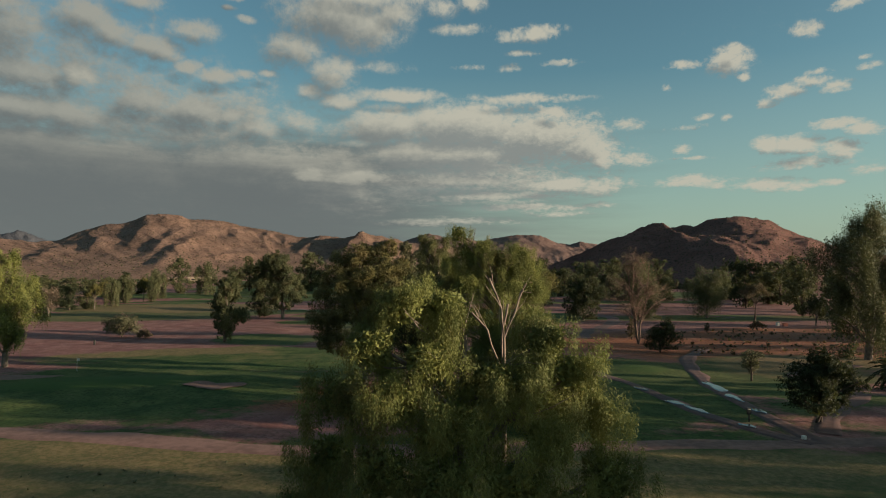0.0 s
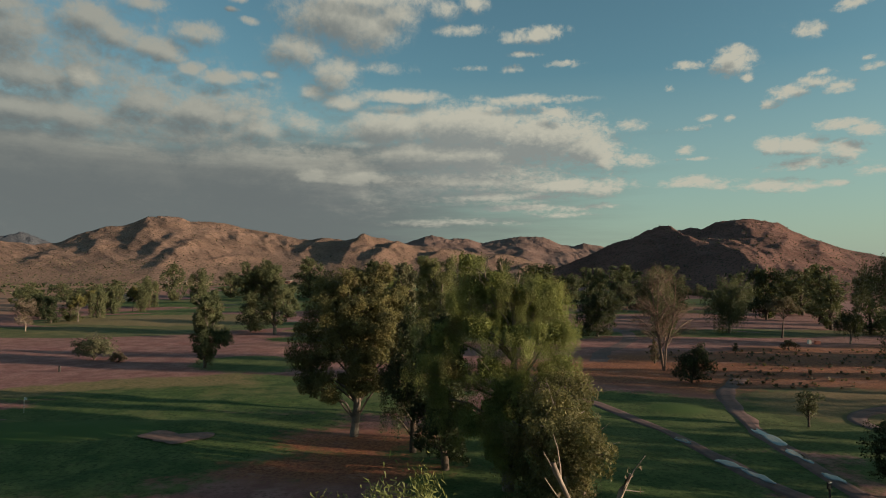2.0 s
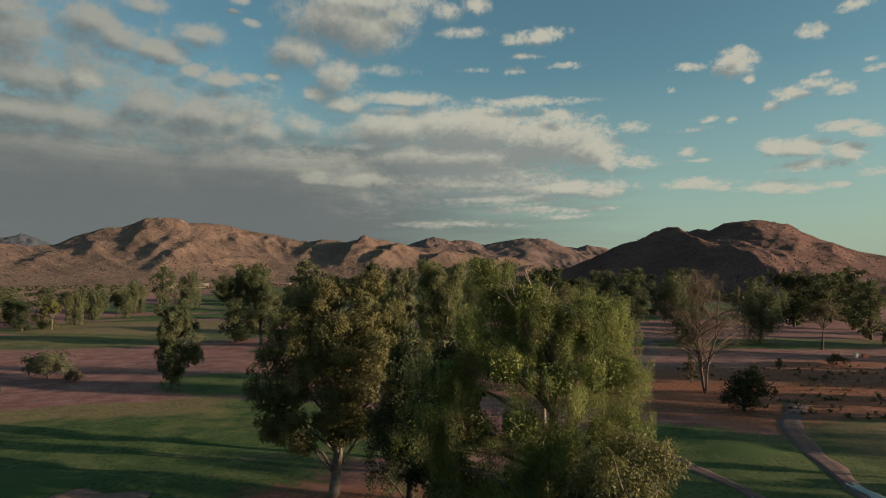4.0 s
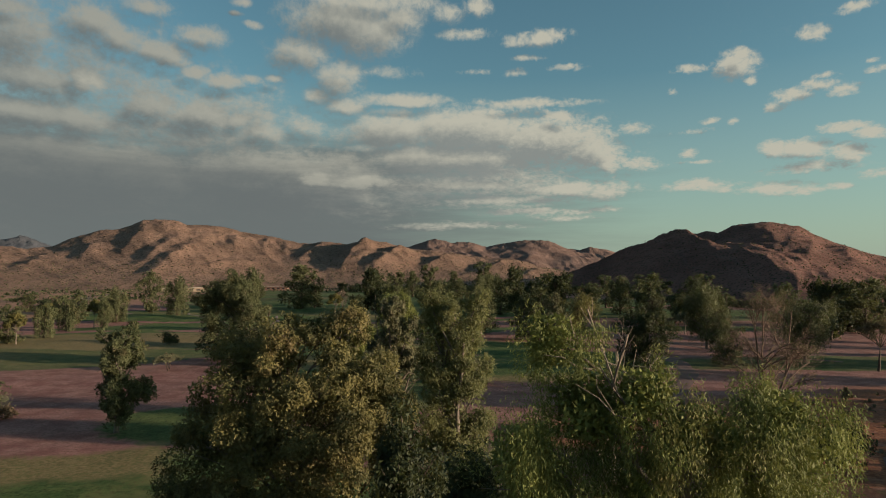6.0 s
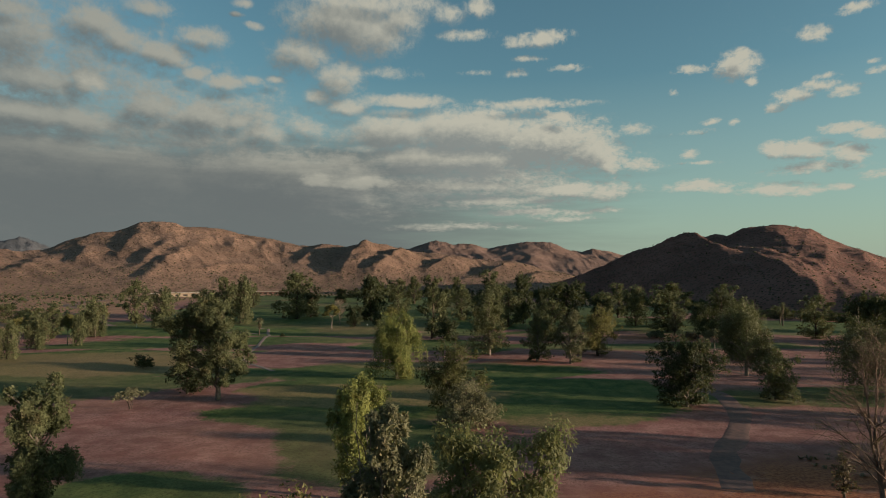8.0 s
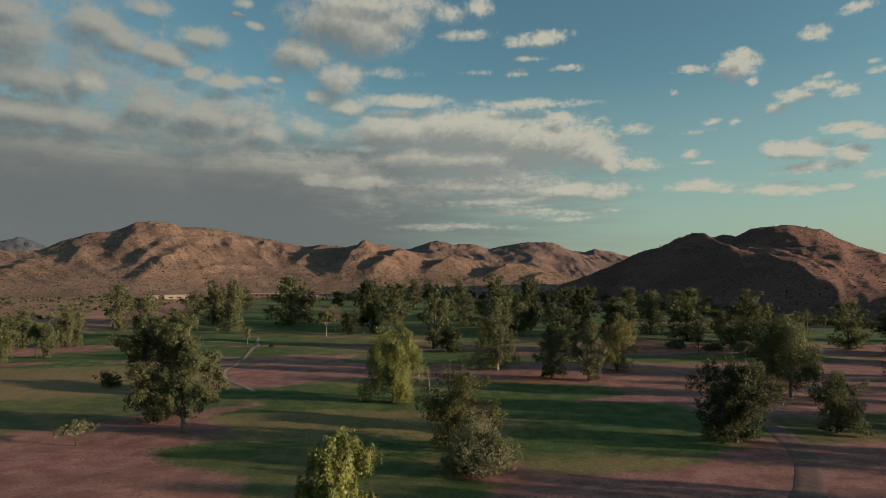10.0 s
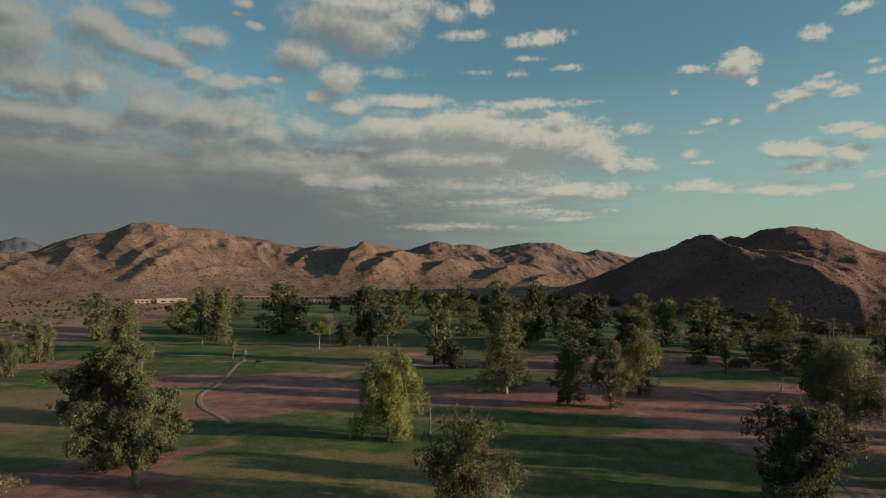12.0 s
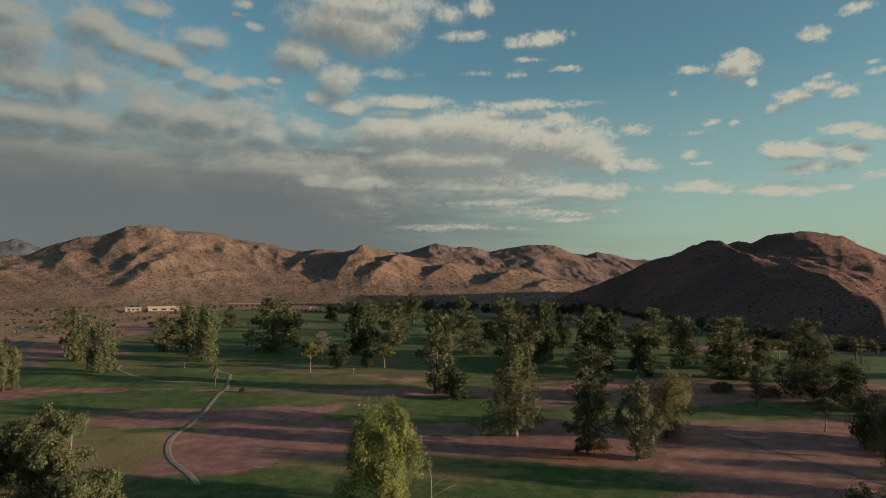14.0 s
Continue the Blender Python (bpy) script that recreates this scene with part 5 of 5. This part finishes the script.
for proto, x, y, s, sz, turn in [
        (gum_c, -104.3, 372, 1.05, 0.75, 40), (gum_a, -96.6, 375.7, 0.95, 0.92, 80), (gum_d, -80.8, 348.3, 1.1, 1.3, 20), (gum_c, -60.5, 371.4, 1.45, 1.18, 130),
        (gum_f, -56.6, 389, 1.15, 0.96, 10), (gum_d, -115.2, 289.9, 0.75, 0.82, 200), (gum_f, -27.5, 324, 0.55, 0.65, 70), (gum_f, -23.4, 362, 1.4, 1.55, 150),
        (gum_c, -11.9, 395, 1.3, 1.0, 220), (gum_b, -18.3, 326.5, 0.55, 0.75, 15), (gum_e, -12.4, 326.3, 0.95, 0.8, 100), (gum_c, 19.5, 364.9, 1.0, 0.78, 300),
        (gum_a, 30.3, 336.3, 1.15, 1.08, 33), (gum_c, 36.0, 323, 0.85, 0.84, 77), (gum_f, 46.2, 346.3, 0.98, 1.64, 120), (gum_e, 42.4, 318, 0.34, 0.65, 0),
        (gum_f, 62.3, 385.4, 0.6, 1.1, 40), (gum_f, 59.9, 322.6, 1.4, 1.38, 260), (gum_c, 44.2, 274.7, 0.92, 0.72, 180), (gum_c, 96.7, 305.7, 1.28, 0.98, 211),
        (gum_e, 137.1, 349.6, 1.35, 0.75, 55), (gum_a, 142.5, 240.2, 1.0, 0.78, 144), (gum_f, 119.2, 223.1, 0.95, 1.3, 12), (gum_f, -111.4, 210, 0.5, 0.6, 20),
        (gum_c, -108.8, 216, 0.6, 0.52, 66), (gum_e, -105.4, 214, 0.65, 0.85, 9), (gum_d, -107.7, 230.6, 0.55, 0.6, 40), (gum_d, -113.0, 252, 0.66, 0.64, 140),
        (gum_e, -110.6, 264.2, 0.6, 1.0, 240), (gum_d, -106.4, 262, 0.45, 0.63, 300), (gum_f, -124, 226, 0.8, 0.6, 15), (gum_c, -136, 240, 0.7, 0.5, 70),
        (gum_d, -118.3, 294, 0.6, 0.62, 55), (gum_e, -128, 268, 0.9, 0.85, 99), (gum_c, -150, 262, 0.8, 0.5, 31), (gum_f, -142, 205, 0.7, 0.62, 77)]:
    again(proto, x, y, s * 1.12, sz, turn)


# hedges, far rows and scrub
row = random.Random(4)
far_a = tree("dense", -40, 668, 9.0, 4.6, "dark bushy tree at the foot of the range", "dark", 1400, 81, 0.06, BARK_DARK, 1.0, broad=0.18, group="far hedge")
far_b = tree("gum", -20, 690, 10.0, 4.6, "olive bushy tree at the foot of the range", "gum", 1400, 82, 0.06, BARK_DARK, 1.0, broad=0.18, group="far hedge")
for i in range(34):          # dark trees along the foot of the range
    x = -70 + i * 6.2 + row.uniform(-2, 2)
    again(row.choice([far_a, far_b, far_a]), x, 668 + row.uniform(-24, 24) - 0.6 * abs(x - 20), row.uniform(0.8, 1.4), row.uniform(0.6, 1.0), row.uniform(0, 360))
for i in range(32):          # and along the foot of the hill
    a = radians(13 + i * 0.85 + row.uniform(-0.3, 0.3))
    d = float(np.interp(math.degrees(a), [10, 17, 22, 27, 34, 42], [600, 545, 440, 385, 335, 320])) - 12 + row.uniform(-8, 6)
    again(row.choice([far_a, far_b, far_a]), EYE_X + d * math.sin(a), EYE_Y + d * math.cos(a), row.uniform(0.7, 1.2), row.uniform(0.4, 0.75), row.uniform(0, 360))
for x, y, s, sz in [(-75, 455, 1.1, 0.8), (-30, 470, 1.2, 0.9), (12, 440, 1.2, 1.0), (40, 420, 1.1, 0.95), (78, 400, 1.1, 0.9), (-5, 520, 1.2, 0.9), (60, 480, 1.3, 0.9), (100, 380, 1.2, 0.8),
                    (-110, 480, 1.0, 0.6), (25, 500, 1.2, 0.9), (-60, 540, 1.1, 0.8), (30, 400, 0.9, 0.8), (84, 352, 1.0, 0.75), (120, 330, 1.1, 0.7), (52, 405, 1.0, 0.9),
                    (104, 321, 1.1, 0.9), (117, 300, 1.2, 0.85), (147, 267, 1.3, 0.95), (141, 247, 1.0, 0.85), (158, 258, 1.2, 0.9), (106, 264, 0.9, 0.75), (119, 173, 1.0, 0.8), (132, 214, 1.1, 0.85), (117, 186, 0.9, 0.7),
                    (172, 300, 1.2, 0.7), (139, 280, 1.0, 0.8), (-145, 306, 0.8, 0.5), (-127, 284, 0.8, 0.55), (-187, 354, 0.9, 0.45), (-165, 330, 0.9, 0.5), (-172, 300, 0.8, 0.5), (-140, 332, 0.8, 0.5)]:
    again(row.choice([gum_a, gum_c, gum_f]), x, y, s, sz, row.uniform(0, 360))
# belt of tall unseen trees added east to cast long shadows over the course
for x, y, s in [(82, 16, 0.9), (96, 26, 0.95), (88, 36, 0.8), (112, 44, 1.0), (100, 56, 0.85), (78, 6, 0.8), (62, 2, 0.9), (74, -4, 1.0), (90, -6, 1.05), (120, 30, 1.0), (125, 92, 0.9), (136, 108, 1.0), (122, 126, 0.8), (142, 138, 0.95), (152, 158, 1.0), (160, 190, 0.9), (112, 72, 0.8), (54, 4, 0.8), (60, 9, 0.85), (70, 12, 0.9), (104, 118, 0.9), (114, 115, 1.0), (124, 113, 1.0), (110, 122, 0.9), (40, 10, 0.75), (45, 15, 0.72), (48, 5, 0.8)]:
    again(row.choice([gum_a, gum_c]), x, y, s * 1.2, s, row.uniform(0, 360))


def scrub(name, count, place, size, mat, label, seed):
    """Low desert bushes strewn over a slope: little domes of blades."""
    rng = np.random.RandomState(seed)
    p = place(rng, count)
    k = 5
    r = (size * rng.uniform(0.5, 1.5, count))[:, None]
    a = rng.uniform(0, 2 * np.pi, (count, k))
    e = rng.uniform(0.1, 1.3, (count, k))
    way = np.stack([np.cos(a) * np.cos(e), np.sin(a) * np.cos(e), np.sin(e) * 0.9], -1)
    side = np.stack([-np.sin(a), np.cos(a), rng.uniform(-0.4, 0.4, (count, k))], -1)
    c = p[:, None, :] + 0 * way
    tip = c + way * r[..., None]
    v = np.stack([c + side * 0.3 * r[..., None] + way * 0.2 * r[..., None], tip + side * 0.25 * r[..., None], tip - side * 0.3 * r[..., None], c - side * 0.3 * r[..., None]], 2)
    me = mesh_from(name, v.reshape(-1, 3), np.arange(count * k * 4).reshape(-1, 4), mat, smooth=False)
    return tagged(new(name, me), label, "scrub", kind="stuff")


def on_slope(ob_name, lo, hi):
    """Random places on the faces of a hill between two heights."""
    me = bpy.data.objects[ob_name].data
    co = np.zeros(len(me.vertices) * 3, np.float32)
    me.vertices.foreach_get("co", co)
    co = co.reshape(-1, 3)

    def place(rng, count):
        ok = np.where((co[:, 2] > lo) & (co[:, 2] < hi) & (np.abs(co[:, 0]) < 900))[0]
        q = co[rng.choice(ok, count)].copy()
        q[:, :2] += rng.normal(0, 0.8, (count, 2))
        return q
    return place



scrub("scrub", 3600, on_slope("hill", 0.5, 80), 0.8, LEAF["dark"], "dark low bushes scattered over the hillside", 1)
scrub("scrub", 7500, on_slope("mountain", -0.4, 30), 1.05, LEAF["grey"], "grey-green bushes scattered over the desert slope", 2)
scrub("scrub", 2200, on_slope("mountain", 15, 120), 1.1, LEAF["dark"], "dark bushes on the mountain flank", 3)


def on_plain(x0, x1, y0, y1):
    def place(rng, count):
        x, y = rng.uniform(x0, x1, count), rng.uniform(y0, y1, count)
        return np.stack([x, y, relief(x, y)], 1)
    return place


scrub("scrub", 1500, on_plain(-420, -190, 380, 760), 1.1, LEAF["grey"], "grey-green desert bushes beside the road", 4)
scrub("scrub", 420, on_plain(-420, -185, 330, 720), 1.9, LEAF["dark"], "dark green desert bushes beside the road", 14)
scrub("scrub", 500, on_plain(-150, 150, 640, 760), 1.4, LEAF["dark"], "dark bushes below the range", 5)
scrub("weeds", 420, on_plain(46, 112, 98, 142), 0.45, LEAF["dry"], "dry weeds on red earth", 6)
scrub("weeds", 260, on_plain(-60, 20, 30, 47), 0.16, LEAF["grey"], "tufts of rough grass", 7)


# ---- buildings and small things ----


def house(x, y, wide, deep, high, wall_mat, roof_mat, label, turn=0.0, openings=4, overhang=0.6):
    top = tagged(new("building"), label, "building")
    top.matrix_basis = pose(x, y, 0.0, 0, 0, turn)
    t = 0.25
    gap = wide / (openings + 0.6)
    for sx in (-1, 1):
        bm = bmesh.new()
        box(bm, (t, deep, high), (sx * (wide / 2 - t / 2), 0, high / 2))
        part_bm("wall", bm, wall_mat, top)
    bm = bmesh.new()
    box(bm, (wide - 2 * t, t, high), (0, deep / 2 - t / 2, high / 2))
    part_bm("wall", bm, wall_mat, top)
    # front wall with openings: a sill band, a head band and piers between
    bm = bmesh.new()
    box(bm, (wide - 2 * t, t, 0.9), (0, -deep / 2 + t / 2, 0.45))
    box(bm, (wide - 2 * t, t, high - 2.2), (0, -deep / 2 + t / 2, 2.2 + (high - 2.2) / 2))
    xs = [(-wide / 2 + (i + 0.8) * gap) for i in range(openings)]
    w = gap * 0.55
    lo = -wide / 2 + t
    for xc in xs + [None]:
        hi = xc - w / 2 if xc is not None else wide / 2 - t
        box(bm, (hi - lo, t, 1.3), ((lo + hi) / 2, -deep / 2 + t / 2, 1.55))
        lo = xc + w / 2 if xc is not None else lo
    part_bm("wall", bm, wall_mat, top)
    for xc in xs:
        bm = bmesh.new()
        for dx in (-1, 1):
            box(bm, (0.07, 0.1, 1.3), (xc + dx * (w / 2 - 0.035), -deep / 2 + 0.1, 1.55))
        for z in (0.935, 2.165):
            box(bm, (w - 0.14, 0.1, 0.07), (xc, -deep / 2 + 0.1, z))
        win = part_bm("window", bm, PAINT_DARK, top)
        bm = bmesh.new()
        box(bm, (w - 0.14, 0.02, 1.16), (xc, -deep / 2 + 0.12, 1.55))
        part_bm("pane", bm, SHADOW_GLASS, win)
    bm = bmesh.new()
    box(bm, (wide + 2 * overhang, deep + 2 * overhang, 0.32), (0, 0, high + 0.16), 0.05)
    part_bm("roof", bm, roof_mat, top)
    return top


house(-218, 655, 24, 9, 3.6, STUCCO, ROOFING, "long low cream clubhouse with a flat roof", 22, 3)
house(-240, 648, 12, 8, 3.0, STUCCO, ROOFING, "small cream annex with dark openings", 22, 3, 1.0)
house(-160, 712, 44, 8, 3.0, BROWN_WALL, ROOFING, "long low shed with a pale roof", 0, 8, 0.8)
house(-101, 645, 16, 9, 3.6, BROWN_WALL, BROWN_WALL, "low brown brick house at the fairway", 0, 4)


def box_thing(name, x, y, size, mat, label, category, turn=0.0):
    bm = bmesh.new()
    box(bm, size, (0, 0, size[2] / 2), min(size) * 0.12)
    me = bpy.data.meshes.new(name)
    bm.to_mesh(me), bm.free()
    me.materials.append(mat)
    ob = tagged(new(name, me), label, category)
    ob.matrix_basis = pose(x, y, float(relief(np.array(x, float), np.array(y, float))) - 0.03, 0, 0, turn)
    return ob


def golf_flag(x, y):
    top = tagged(new("golf_flag"), "thin pin with a small white flag on the green", "flag", "flags")
    top.location = (x, y, float(relief(np.array(x, float), np.array(y, float))) - 0.05)
    w = Tubes()
    w.limb([(0, 0, 0), (0, 0, 0.9), (0, 0, 1.8)], 0.02, 0.015, 6)
    part("pole", w.mesh("pole", PAINT_WHITE), top)
    u, v = np.meshgrid(np.linspace(0, 0.36, 7), np.linspace(1.5, 1.8, 4), indexing="ij")
    me = mesh_from("cloth", np.stack([u, 0.04 * np.sin(u * 14), v], -1).reshape(-1, 3), grid_faces(7, 4), PAINT_WHITE)
    part("cloth", me, top)


def hole_sign(x, y):
    top = tagged(new("hole_sign"), "dark rectangular sign board on a post beside the path", "sign")
    top.matrix_basis = pose(x, y, float(relief(np.array(x, float), np.array(y, float))) - 0.05, 0, 0, 15)
    bm = bmesh.new()
    box(bm, (0.12, 0.12, 0.75), (0, 0, 0.37), 0.015)
    part_bm("post", bm, PAINT_DARK, top)
    bm = bmesh.new()
    box(bm, (0.5, 0.08, 0.62), (0, 0, 1.05), 0.015)
    part_bm("board", bm, PAINT_DARK, top)
    bm = bmesh.new()
    box(bm, (0.4, 0.012, 0.06), (0, -0.05, 1.2))
    part_bm("bar", bm, PAINT_WHITE, top)


golf_flag(-45.5, 88), golf_flag(-111, 313), golf_flag(-78, 323), golf_flag(-21, 309)
hole_sign(31.6, 58.8)
box_thing("post", -58.0, 118.0, (0.28, 0.28, 1.0), PAINT_DARK, "short dark wooden stake on bare earth", "post")
box_thing("utility_box", 90.0, 153.4, (0.8, 0.6, 1.0), PAINT_WHITE, "pale utility box on bare earth", "utility box", 10)
box_thing("utility_box", 91.9, 153.4, (1.2, 0.6, 0.8), PAINT_RED, "rusty utility box on bare earth", "utility box", -6)
box_thing("tee_marker", 33.0, 52.6, (0.35, 0.35, 0.4), PAINT_WHITE, "small white marker block beside the road", "marker", 20)
for k, (x, y, h) in enumerate([(158.5, 376, 8.2), (171.9, 392.7, 9.0), (159.7, 338.4, 8.4), (157.2, 332.1, 10.9), (177.5, 352.2, 5.0), (112, 395, 8.5)]):
    fan_palm(x, y, h, "tall thin fan palm with a dry skirt", 90 + k, 26, 1.7)
fan_palm(-58.5, 293.1, 6.9, "shaggy palm with dry fronds beside the path", 99, 30, 1.9)
tree("shrub", 83.0, 283.3, 2.8, 3.1, "rounded dry grey shrub", "grey", 2500, 101, 0.2, BARK_DARK, 0.3, stems=4, category="shrub", group="shrubs", name="shrub")
tree("shrub", 92.5, 275.9, 3.0, 3.4, "brown dry brush heap", "dry", 2500, 102, 0.2, BARK_DARK, 0.3, stems=4, category="shrub", group="shrubs", name="shrub")
tree("shrub", -47.7, 282.0, 1.3, 0.9, "small dark bush on bare earth", "dark", 700, 103, 0.2, BARK_DARK, 0.2, stems=3, category="shrub", group="shrubs", name="shrub")
